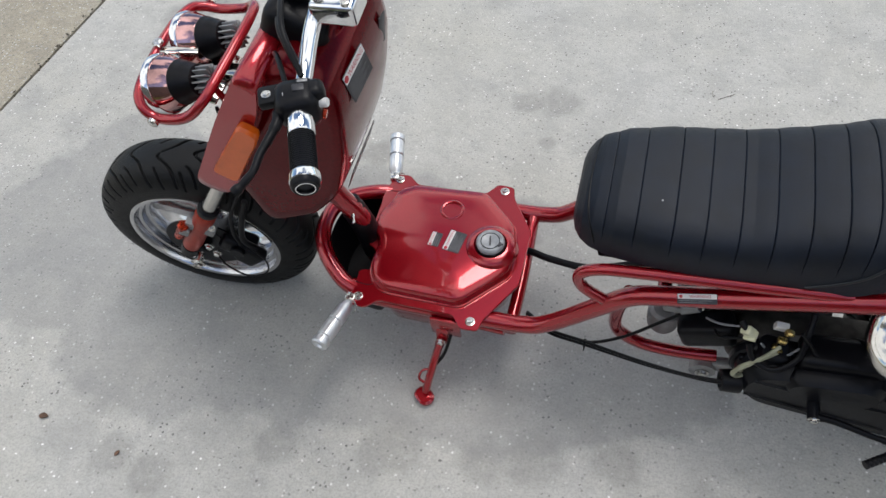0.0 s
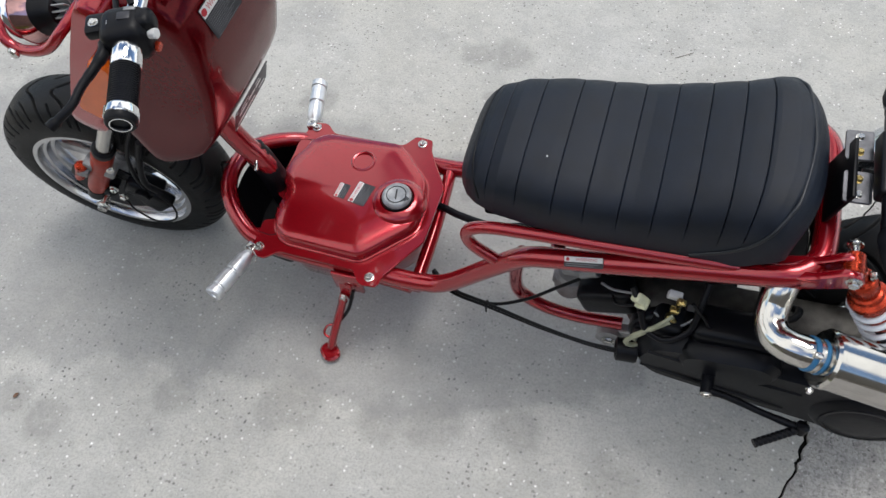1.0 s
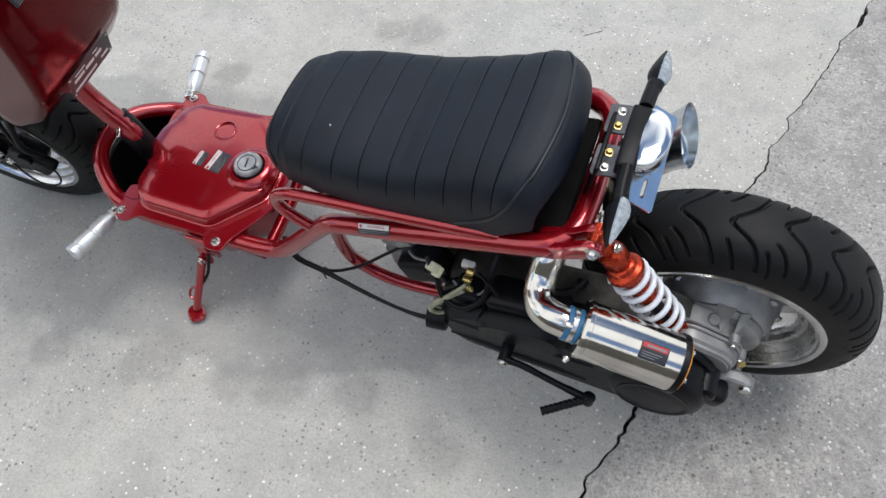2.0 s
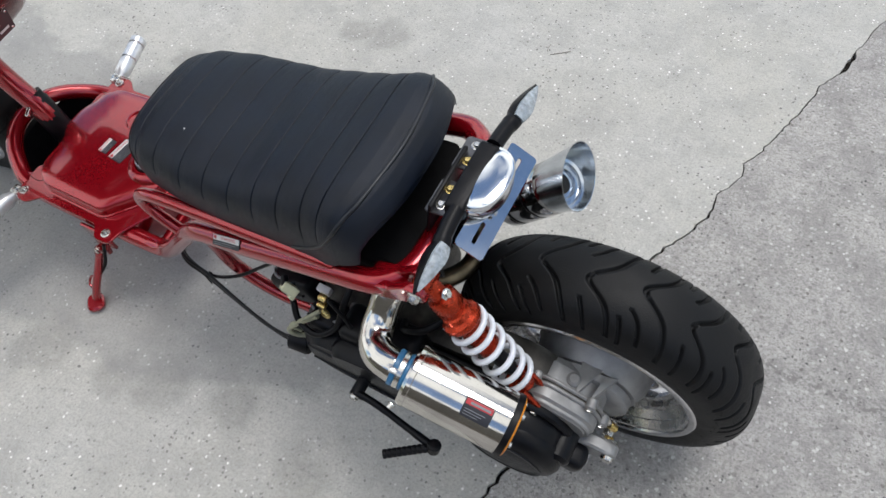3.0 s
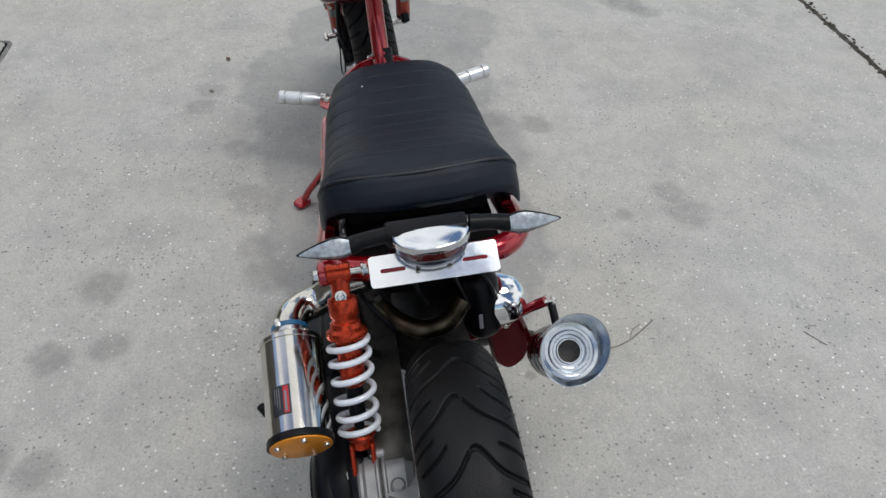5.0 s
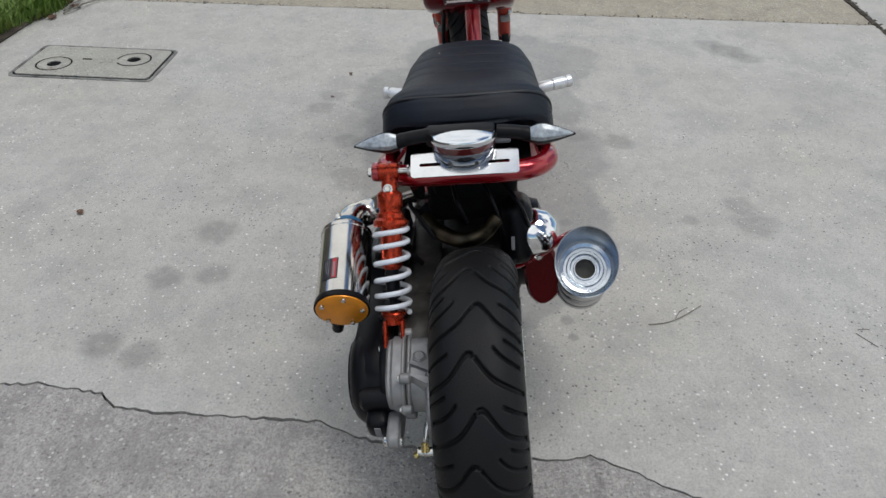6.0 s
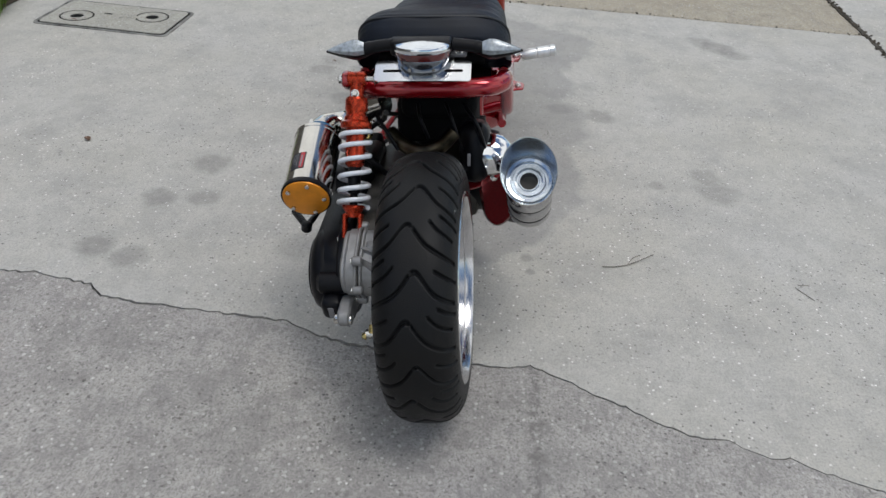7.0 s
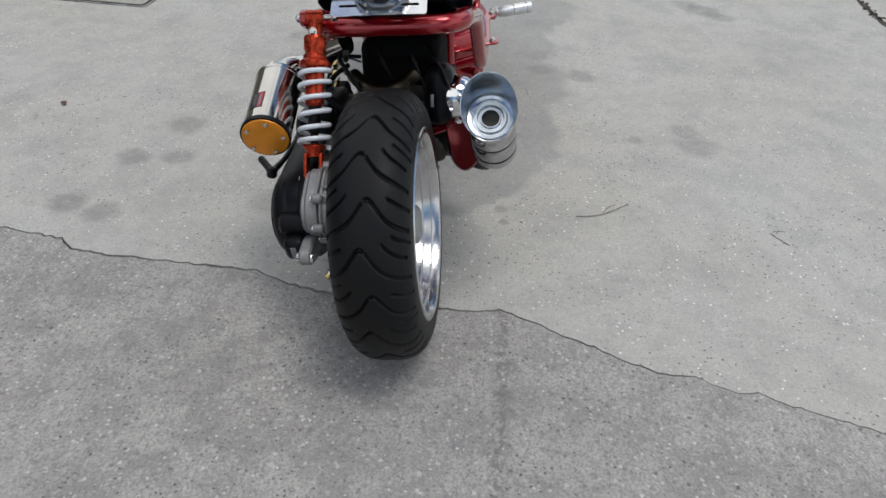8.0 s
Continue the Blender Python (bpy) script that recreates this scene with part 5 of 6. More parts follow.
def wrap_label(parent, at, along, outward, radius, w, h):
    """A small sticker bent round a cylinder: w along its axis, h round it."""
    along = Vector(along).normalized()
    outward = (Vector(outward) - along * Vector(outward).dot(along)).normalized()
    round_ = along.cross(outward)

    def patch(u0, u1, v0, v1, lift):
        g = Geo()
        n = 8
        vs, fs = [], []
        for k in range(n + 1):
            a = (v0 + (v1 - v0) * k / n) / radius
            dirn = outward * math.cos(a) + round_ * math.sin(a)
            for u in (u0, u1):
                vs.append(Vector(at) + along * u + dirn * (radius + lift))
        for k in range(n):
            fs.append((2 * k, 2 * k + 1, 2 * k + 3, 2 * k + 2))
        return g.add(vs, fs)
    lab = part("warning_label", patch(-w / 2, w / 2, -h / 2, h / 2, 0.0004), LABELK, parent, "small black and red warning sticker")
    part("label_header", patch(-w * 0.46, w * 0.46, -h * 0.42, -h * 0.14, 0.0007), LABELR, lab)
    g = Geo()
    for k in range(3):
        q = patch(-w * 0.42, w * (0.3 - 0.1 * k), h * 0.06 + h * 0.13 * k, h * 0.10 + h * 0.13 * k, 0.0007)
        g.add(q.v, q.f)
    q = patch(-w * 0.30, w * 0.40, -h * 0.32, -h * 0.20, 0.001)
    g.add(q.v, q.f)
    part("fine_print", g, GREYTXT, lab)
    return lab


wrap_label(can, CF + cd * 0.096, cd, (0, -0.34, 1), RC, 0.040, 0.026)

# ---- exhaust on the far side ----
E0, E1 = Vector((-0.252, 0.190, 0.258)), Vector((-0.160, 0.186, 0.370))
ed = (E1 - E0).normalized()
EL = (E1 - E0).length
ex = part("exhaust", Geo().rev([(0, 0.030), (0.003, 0.041), (0.010, 0.043), (0.030, 0.043), (0.033, 0.041), (0.040, 0.041), (0.043, 0.0435), (0.085, 0.0435), (0.088, 0.0415), (0.095, 0.0415), (0.098, 0.044), (0.125, 0.044), (0.128, 0.0425), (0.134, 0.0425), (0.137, 0.0445), (EL, 0.0445), (EL, 0.041), (EL - 0.035, 0.030)], E0, ed, 56), mat("dark_chrome", (0.46, 0.46, 0.47), 0.10, 1.0, 0.1, 30), scooter, "short chromed exhaust canister pointing up and back")
for d_ in (0.036, 0.0915):
    part("band", Geo().rev([(d_ - 0.003, 0.0425), (d_ - 0.002, 0.0432), (d_ + 0.002, 0.0432), (d_ + 0.003, 0.0425)], E0, ed, 48), BLACK, ex)
tip = Geo()
NT = 56
sideE = Vector((0, 1, 0))
topE = sideE.cross(ed).normalized() * -1
if topE.z < 0:
    topE = -topE


def hood(k, z0, slant):
    out = []
    for j in range(NT):
        a = 2 * math.pi * j / NT
        c, s = math.cos(a), math.sin(a)
        out.append(E1 + (sideE * c + topE * s) * k + ed * (z0 + slant * (0.5 + 0.5 * s)))
    return out


tip.rings([hood(0.0445, -0.002, 0), hood(0.0460, 0.006, 0.018), hood(0.0480, 0.014, 0.046), hood(0.0505, 0.018, 0.066), hood(0.0492, 0.018, 0.065), hood(0.0445, 0.012, 0.026), hood(0.041, 0.008, 0.004), hood(0.036, 0.0075, 0.002), hood(0.035, 0.002, 0), hood(0.031, 0.002, 0), hood(0.029, 0.007, 0),
           hood(0.025, 0.007, 0), hood(0.023, 0.000, 0), hood(0.0195, 0.000, 0), hood(0.018, 0.004, 0), hood(0.0165, 0.004, 0), hood(0.0155, -0.02, 0)], cap=False)
part("tip", tip, mat("brushed_exhaust_tip", (0.58, 0.62, 0.66), 0.2, 1.0, 0.08, 30), ex, "slash-cut exhaust tip with stepped rings")
part("bore", Geo().rev([(0, 0.0165), (0.001, 0.0165)], E1 - ed * 0.014, ed, 24), GRIME, ex)
br = Geo().slab(outline([(0.088, 0.335), (0.135, 0.338), (0.150, 0.310), (0.164, 0.258), (0.154, 0.212), (0.124, 0.188), (0.098, 0.215), (0.088, 0.280)], 0.022), 0.022, axes((-0.300, 0, 0), (0, 1, 0), (0, 0, 1)), 0.007)
hang = part("exhaust_hanger", br, REDPLASTIC, ex, "dark red exhaust hanger plate")
part("hanger_arm", Geo().tube([(-0.292, 0.062, 0.284), (-0.288, 0.092, 0.296), (-0.284, 0.122, 0.316), (-0.274, 0.150, 0.346), (-0.264, 0.178, 0.369)], [0.0100, 0.0095, 0.0085, 0.0080, 0.0085], 12), RED, hang, "candy red bent steel arm")
part("hanger_bolt", Geo().hexbolt((-0.260, 0.188, 0.371), (0, 1, 0.1), 0.006, 0.006).cyl((-0.262, 0.176, 0.369), (-0.260, 0.192, 0.371), 0.004), ZINC, hang)
part("hanger_clamp", Geo().tube([(-0.260, 0.186, 0.368), (-0.246, 0.187, 0.358), (-0.232, 0.188, 0.346)], 0.0065, 10), BLACK, hang)
part("hanger_bolt", Geo().hexbolt((-0.278, 0.118, 0.312), (1, 0, 0.0), 0.005, 0.005), ZINC, hang)
fan = part("fan_cover", Geo().rev([(0, 0.085), (0.030, 0.088), (0.062, 0.080), (0.070, 0.06), (0.070, 0.02)], (-0.385, 0.062, 0.275), (0, 1, 0), 48).box((0.12, 0.06, 0.12), pose(-0.315, 0.080, 0.355, 0, -20, 0), 0.028, 4), CASE, engine, "black plastic cooling fan cover")
part("chrome_cover", Geo().rev([(0, 0.044), (0.020, 0.043), (0.040, 0.038), (0.056, 0.024), (0.062, 0.004)], (-0.302, 0.096, 0.352), (0.15, 1, 0.05), 40), CHROME, fan, "chromed domed cover")
part("sticker", Geo().box((0.0012, 0.006, 0.024), pose(-0.240, 0.072, 0.372, 0, -20, 0), 0.0003), GREYTXT, fan)
part("downpipe", Geo().tube([(-0.50, 0.03, 0.20), (-0.46, 0.09, 0.15), (-0.40, 0.15, 0.15), (-0.34, 0.180, 0.19), (-0.285, 0.190, 0.245), (-0.25, 0.19, 0.26)], 0.015, 16), GRIME, ex)

# ---- front fork and brake ----
UN = TURNED.inverted()


def steered(ob):
    ob.matrix_local = TURNED
    return ob


def on_leg(z, y=0.0, off=0.0):
    """A point on the fork's line at a height."""
    t = (z - 0.240) * math.tan(radians(RAKE))
    return Vector((-1.582 + off + t, y - 0.006, z))


fk = Geo().box((0.05, 0.20, 0.026), axes(on_leg(0.655) + Vector((0.02, 0, 0)), AXIS.cross(Vector((0, 1, 0))), (0, 1, 0)), 0.006)
fork = steered(part("front_fork", fk, BLACK, scooter, "telescopic fork with red lowers"))
fork_red = mat("fork_red_orange", (0.36, 0.030, 0.012), 0.32, 0.45, 0.12, 45)
for sgn in (-1, 1):
    y = sgn * 0.098
    lower = part("fork_lower", Geo().rev([(0, 0.016), (0.004, 0.0205), (0.10, 0.0205), (0.135, 0.0215), (0.165, 0.0215), (0.170, 0.019), (0.172, 0.016)], on_leg(0.252, y), AXIS, 28), fork_red, fork, "red painted fork lower")
    part("fork_foot", Geo().rev([(0, 0.014), (0.003, 0.0195), (0.034, 0.0205), (0.036, 0.019)], on_leg(0.222, y), AXIS, 24).box((0.045, 0.024, 0.030), pose(on_leg(0.24).x + 0.02, y - 0.006, 0.242, 0, -20, 0), 0.005), BLACK, lower)
    part("dust_seal", Geo().rev([(0, 0.0215), (0.006, 0.0225), (0.014, 0.0215), (0.018, 0.017)], on_leg(0.396, y), AXIS, 24), BLACK, lower)
    part("stanchion", Geo().rev([(0, 0.0155), (0.32, 0.0155)], on_leg(0.405, y), AXIS, 24), STEEL, fork)
    cl = part("fork_clamp", Geo().box((0.062, 0.030, 0.024), axes(on_leg(0.342, y * 1.02), AXIS.cross(Vector((0, 1, 0))), (0, 1, 0)), 0.004).box((0.02, 0.02, 0.022), axes(on_leg(0.342, y * 1.18, -0.03), AXIS.cross(Vector((0, 1, 0))), (0, 1, 0)), 0.003), ALU, fork, "cast alloy clamp")
    part("clamp_bolt", Geo().hexbolt(on_leg(0.342, y * 1.02, 0.03) + Vector((0, sgn * 0.012, 0.008)), (0.5, sgn * 0.8, 0.3), 0.005, 0.005), ZINC, cl)
    part("reservoir", Geo().rev([(0, 0.007), (0.003, 0.0095), (0.040, 0.0095), (0.044, 0.0115), (0.056, 0.0115), (0.060, 0.008)], on_leg(0.312, y * 1.17, -0.038), AXIS, 20), ANOD, fork, "orange damper reservoir")
part("front_axle", Geo().cyl(Vector(FRONT) + Vector((0, -0.125, 0)), Vector(FRONT) + Vector((0, 0.125, 0)), 0.008).hexbolt(Vector(FRONT) + Vector((0, -0.115, 0)), (0, -1, 0), 0.011, 0.01), ZINC, fork)
disc = steered(part("brake_disc", Geo().rev([(-0.0018, 0.085), (-0.0018, 0.055), (0.0018, 0.055), (0.0018, 0.085)], Vector(FRONT) + Vector((0, -0.062, 0)), (0, 1, 0), 56, closed=True).rev([(-0.004, 0.056), (0.012, 0.045), (0.014, 0.02)], Vector(FRONT) + Vector((0, -0.062, 0)), (0, 1, 0), 32), CASE, scooter, "dark front brake disc"))
cp = Geo().box((0.075, 0.045, 0.050), pose(-1.475, -0.086, 0.245, 0, 35, 0), 0.010, 3).box((0.05, 0.03, 0.065), pose(-1.455, -0.098, 0.215, 0, 50, 0), 0.010, 3).cyl((-1.47, -0.105, 0.25), (-1.47, -0.118, 0.25), 0.016)
caliper = steered(part("brake_caliper", cp, CASE, scooter, "black front brake caliper"))
part("caliper_bolt", Geo().hexbolt((-1.528, -0.112, 0.262), (0, -1, 0), 0.007, 0.008), ZINC, caliper)
part("caliper_bolt", Geo().hexbolt((-1.521, -0.112, 0.234), (0, -1, 0), 0.007, 0.008), ZINC, caliper)
part("brake_hose", Geo().tube([(-1.30, -0.06, 0.62), (-1.37, -0.085, 0.50), (-1.43, -0.100, 0.40), (-1.455, -0.104, 0.32), (-1.455, -0.105, 0.27)], 0.0045, 10), BLACK, caliper)
part("loop_wire", Geo().tube([(-1.525, -0.110, 0.225), (-1.512, -0.118, 0.190), (-1.470, -0.125, 0.165), (-1.425, -0.120, 0.178), (-1.415, -0.112, 0.215), (-1.435, -0.108, 0.26)], 0.0022, 8), BLACK, caliper)
part("hose_guide", Geo().tube([(-1.40, -0.09, 0.42), (-1.42, -0.10, 0.37), (-1.44, -0.108, 0.30), (-1.43, -0.10, 0.25)], 0.0065, 10), BLACK, caliper)

# ---- front cover ----
SIDE = [(-1.318, 0.420), (-1.214, 0.470), (-1.150, 0.545), (-1.122, 0.640), (-1.105, 0.740), (-1.115, 0.800), (-1.165, 0.835), (-1.225, 0.815), (-1.268, 0.720), (-1.335, 0.585), (-1.350, 0.545)]


def cover_ring(y, k, poly=None, mid=(-1.215, 0.64)):
    return [Vector((mid[0] + (x - mid[0]) * k, y, mid[1] + (z - mid[1]) * k)) for x, z in outline(poly or SIDE, 0.03, 4)]


body = Geo().rings([cover_ring(y, k) for y, k in ((-0.130, 0.80), (-0.1305, 0.90), (-0.126, 0.955), (-0.112, 0.985), (-0.08, 1.0), (-0.03, 1.012), (0.02, 1.012), (0.07, 1.0), (0.100, 0.985), (0.114, 0.955), (0.118, 0.90), (0.118, 0.80))])
cover = part("front_cover", body, REDPLASTIC, scooter, "glossy dark red front leg cover", sharp=50)
FAIR = [(-1.405, 0.560), (-1.352, 0.535), (-1.318, 0.568), (-1.268, 0.665), (-1.215, 0.770), (-1.200, 0.822), (-1.232, 0.838), (-1.300, 0.735)]
fair = Geo().rings([cover_ring(y, k, FAIR, (-1.30, 0.69)) for y, k in ((-0.158, 0.86), (-0.158, 0.95), (-0.150, 1.0), (-0.08, 1.03), (0.0, 1.04), (0.08, 1.03), (0.150, 1.0), (0.158, 0.95), (0.158, 0.86))])
part("nose_fairing", fair, RED, cover, "candy red nose fairing", sharp=50)
part("steering_gap", Geo().box((0.10, 0.14, 0.10), pose(-1.19, 0.0, 0.815, 0, 25, 0), 0.02, 3), BLACK, cover)
for sgn in (-1, 1):
    am = Geo().slab(outline([(-1.338, 0.628), (-1.300, 0.606), (-1.236, 0.704), (-1.222, 0.734), (-1.250, 0.750)], 0.012), 0.020, axes((0, -0.156 if sgn < 0 else 0.176, 0), (1, 0, 0), (0, 0, 1)), 0.005)
    part("side_marker", am, AMBER, cover, "amber side marker lens")
warning_label(cover, axes((-1.1035, -0.048, 0.758), (0.1, 1, 0.12), (-0.15, -0.1, 1)), 0.070, 0.055, 0.34)
lab2 = Geo().box((0.0015, 0.022, 0.060), pose(-1.108, 0.075, 0.735, 0, 8, -6), 0.0004)
part("sticker", lab2, LABELK, cover, "narrow black and white sticker")
dp = part("data_plate", Geo().slab(rounded(0.125, 0.052, 0.003, 2), 0.0012, Matrix.Identity(4), 0.0003), LABELK, cover, "black maker's plate with rows of print")
dp.matrix_local = axes((-1.157, -0.010, 0.520), (0, 1, 0), (0.35, 0, 0.94))
part("plate_print", bars([(-0.028, 0.017, 0.03, 0.004), (0.02, 0.018, 0.016, 0.004), (-0.034, 0.006, 0.030, 0.008), (-0.001, 0.006, 0.026, 0.008), (0.026, 0.006, 0.02, 0.008), (-0.02, -0.014, 0.068, 0.007), (0.04, -0.012, 0.022, 0.006)], 0.0018), LABELW, dp)
for x, y in ((-0.057, 0.021), (0.057, 0.021), (-0.057, -0.021), (0.057, -0.021)):
    part("rivet", Geo().rev([(0.001, 0.0025), (0.0025, 0.0015)], (x, y, 0), (0, 0, 1), 10), ZINC, dp)
edge = Geo().tube([(-1.128, 0.108, 0.68), (-1.138, 0.111, 0.62), (-1.162, 0.112, 0.555), (-1.208, 0.112, 0.490), (-1.26, 0.112, 0.460)], 0.0024, 10)
part("edge_trim", edge, CHROME, cover, "bright edge strip")

# ---- twin headlights and their guard ----
# plain chrome bowl; the red it reflects is put into its base colour
BOWL = mat("chrome_bowl_red_reflection", (0.58, 0.34, 0.33), 0.10, 1.0, 0.25, 18)
for y in (-0.078, 0.024):
    at, ahead = Vector((-1.396, y, 0.722)), Vector((-1, 0, -0.28)).normalized()
    bowl = Geo().rev([(-0.012, 0.024), (-0.006, 0.030), (0.004, 0.037), (0.018, 0.043), (0.030, 0.046), (0.034, 0.047), (0.038, 0.045)], at, ahead, 40)
    hl = part("headlight", bowl, BOWL, scooter, "round headlight with a finned heat sink")
    part("lens_rim", Geo().rev([(0.028, 0.0470), (0.031, 0.0490), (0.040, 0.0490), (0.042, 0.046)], at, ahead, 40), CHROME, hl, "chrome rim")
    part("lens", Geo().rev([(0.036, 0.046), (0.042, 0.042), (0.047, 0.028), (0.049, 0.004)], at, ahead, 40), LENS, hl)
    part("rubber_boot", Geo().rev([(-0.040, 0.017), (-0.036, 0.025), (-0.024, 0.027), (-0.020, 0.030), (-0.010, 0.032), (-0.002, 0.036), (0.002, 0.034)], at, ahead, 36), BLACK, hl, "black rubber boot")
    part("heat_sink", Geo().rev([(-0.064, 0.010), (-0.038, 0.010)], at, ahead, 20), ALU, hl, "bare alloy heat sink")
    for k in range(14):
        a = 2 * math.pi * k / 14
        d1 = ahead.orthogonal().normalized()
        d2 = ahead.cross(d1)
        r_ = d1 * math.cos(a) + d2 * math.sin(a)
        part("fin", Geo().box((0.028, 0.013, 0.0026), axes(at - ahead * 0.052 + r_ * 0.016, ahead, r_), 0.0006, 1), ALU, hl)
gp = [(-1.365, -0.140, 0.712), (-1.415, -0.142, 0.703), (-1.443, -0.134, 0.720), (-1.452, -0.10, 0.735), (-1.452, 0.0, 0.745), (-1.443, 0.060, 0.745), (-1.428, 0.080, 0.738), (-1.400, 0.090, 0.728), (-1.355, 0.090, 0.735), (-1.328, 0.080, 0.752), (-1.318, 0.04, 0.758), (-1.318, -0.02, 0.756), (-1.322, -0.08, 0.750), (-1.332, -0.124, 0.738)]
guard = part("headlight_guard", Geo().tube(gp, 0.0085, 14, 6, closed=True), RED, scooter, "candy red tubular headlight guard")
part("guard_strut", Geo().tube([(-1.335, -0.09, 0.742), (-1.325, -0.085, 0.70), (-1.318, -0.07, 0.66)], 0.006, 12), RED, guard)
for p, ax in (((-1.420, -0.150, 0.704), (-0.2, -1, -0.1)), ((-1.450, -0.030, 0.751), (-0.2, -0.1, 1)), ((-1.420, 0.092, 0.734), (-0.2, 1, 0))):
    part("guard_bolt", Geo().rev([(0, 0.009), (0.004, 0.009), (0.007, 0.006), (0.007, 0.003)], p, ax, 16), ZINC, guard)
part("headlight_bracket", Geo().box((0.05, 0.11, 0.006), pose(-1.375, -0.027, 0.690, 0, 15, 0), 0.002).box((0.05, 0.03, 0.03), pose(-1.335, -0.02, 0.69), 0.005).box((0.060, 0.014, 0.006), pose(-1.420, -0.027, 0.738, 0, 12, 20), 0.002), STEEL, guard)
part("wire", Geo().tube([(-1.335, -0.10, 0.70), (-1.33, -0.115, 0.665), (-1.345, -0.12, 0.64), (-1.34, -0.11, 0.62)], 0.003, 8), BLACK, guard)

# ---- handlebar ----
LEFT = [Vector(p) for p in ((-1.0665, -0.313, 0.8395), (-1.093, -0.251, 0.846), (-1.112, -0.188, 0.858), (-1.119, -0.150, 0.868), (-1.121, -0.115, 0.886), (-1.122, -0.08, 0.898))]
ST = [UN @ p for p in LEFT]
MIDB = Vector((UN @ LEFT[-1]))
barpts = ST + [Vector((MIDB.x, 0, MIDB.z + 0.002))] + [Vector(mirror(p)) for p in reversed(ST)]
bar = steered(part("handlebar", Geo().tube(barpts, 0.0112, 20, 6), CHROME, scooter, "chromed steel handlebar"))
for sgn in (-1, 1):
    f = (lambda p: p) if sgn < 0 else mirror
    g0, g1 = Vector(f(ST[0])), Vector(f(ST[1]))
    gd = (g0 - g1).normalized()
    base = g0 - gd * 0.094
    prof = [(0.024, 0.0150), (0.026, 0.0172)]
    for k in range(18):
        prof += [(0.028 + k * 0.0031, 0.0162), (0.0296 + k * 0.0031, 0.0172)]
    grip = part("grip", Geo().rev(prof + [(0.0855, 0.0165)], base, gd, 28), BLACK, bar, "black ribbed rubber grip")
    part("grip_end", Geo().rev([(0.084, 0.0185), (0.086, 0.0195), (0.095, 0.0195), (0.0965, 0.018)], base, gd, 32), CHROME, grip, "chrome end ring")
    part("grip_plug", Geo().rev([(0.095, 0.0185), (0.102, 0.0180), (0.1045, 0.0160), (0.1045, 0.0125), (0.101, 0.0115), (0.101, 0.001)], base, gd, 32), BLACK, grip)
    part("plug_ring", Geo().rev([(0.1035, 0.0128), (0.1052, 0.0125), (0.1052, 0.0112), (0.1035, 0.0110)], base, gd, 32, closed=True), CHROME, grip)
    part("grip_sleeve", Geo().rev([(-0.014, 0.0165), (-0.012, 0.0175), (0.024, 0.0175), (0.026, 0.016)], base, gd, 28), CHROME, grip, "chrome sleeve")
    hub_ = base - gd * 0.026
    sw = axes(hub_, gd, (-1, 0, 0))
    house = part("switch_housing", Geo().box((0.052, 0.056, 0.054), sw, 0.016, 4).box((0.030, 0.030, 0.030), sw @ pose(-0.004, -0.022, -0.010), 0.010, 3), BLACK, bar, "black switch housing")
    top = axes(hub_ + Vector((0, 0, 0.026)), gd, (-1, 0, 0.1))
    part("switch_rocker", Geo().box((0.012, 0.016, 0.006), top @ pose(-0.002, -0.006, 0), 0.002), LABELK, house)
    part("switch_slider", Geo().box((0.006, 0.014, 0.006), top @ pose(-0.012, -0.012, 0), 0.002), ALU, house)
    part("horn_button", Geo().cyl(hub_ + Vector((0.026, 0, 0.004)), hub_ + Vector((0.040, 0, 0.006)), 0.0062, 16), LABELW, house, "white push button")
    part("red_button", Geo().cyl(hub_ + Vector((0.024, 0, -0.016)), hub_ + Vector((0.033, 0, -0.018)), 0.0065, 16), ANOD, house)
    part("lamp_sign", Geo().box((0.006, 0.004, 0.0008), top @ pose(0.004, 0.012, 0.001), 0.0002), LABELW, house)
    lv = [UN @ Vector(p) if sgn < 0 else Vector(mirror(UN @ Vector(p))) for p in ((-1.112, -0.205, 0.856), (-1.130, -0.222, 0.852), (-1.131, -0.240, 0.848), (-1.134, -0.262, 0.844), (-1.138, -0.284, 0.840), (-1.139, -0.306, 0.835), (-1.147, -0.323, 0.830), (-1.156, -0.337, 0.825))]
    lever = part("brake_lever", Geo().tube(lv, [0.009, 0.0095, 0.0075, 0.0062, 0.0055, 0.0052, 0.0055, 0.0072], 14), BLACK, bar, "black brake lever")
    part("lever_perch", Geo().box((0.030, 0.040, 0.016), axes(hub_ + Vector((-0.032, 0, 0.006)) - gd * 0.004, gd, (-1, 0, 0)), 0.005), BLACK, lever)
    part("lever_pivot", Geo().hexbolt(hub_ + Vector((-0.040, 0, 0.014)), (0, 0, 1), 0.0045, 0.004), ZINC, lever)
cb = UN @ Vector((-1.090, -0.088, 0.902))
part("bar_clamp", Geo().box((0.062, 0.052, 0.034), axes(cb + Vector((0.0, 0.012, 0.006)), (1, -0.08, 0.02), (0, 1, 0)), 0.006, 3), CHROME, bar, "chromed bar clamp with a flat top")
part("bar_riser", Geo().tube([cb + Vector((0.0, 0.02, -0.01)), cb + Vector((-0.03, 0.04, -0.06)), cb + Vector((-0.07, 0.07, -0.12))], 0.014, 16), CHROME, bar)
for dx, dy in ((-0.020, 0.0), (0.018, -0.006)):
    part("clamp_bolt", Geo().rev([(0, 0.0062), (0.004, 0.0062), (0.0046, 0.0045), (0.003, 0.0028)], cb + Vector((dx, dy - 0.002, 0.024)), (0, 0, 1), 16), ZINC, bar)
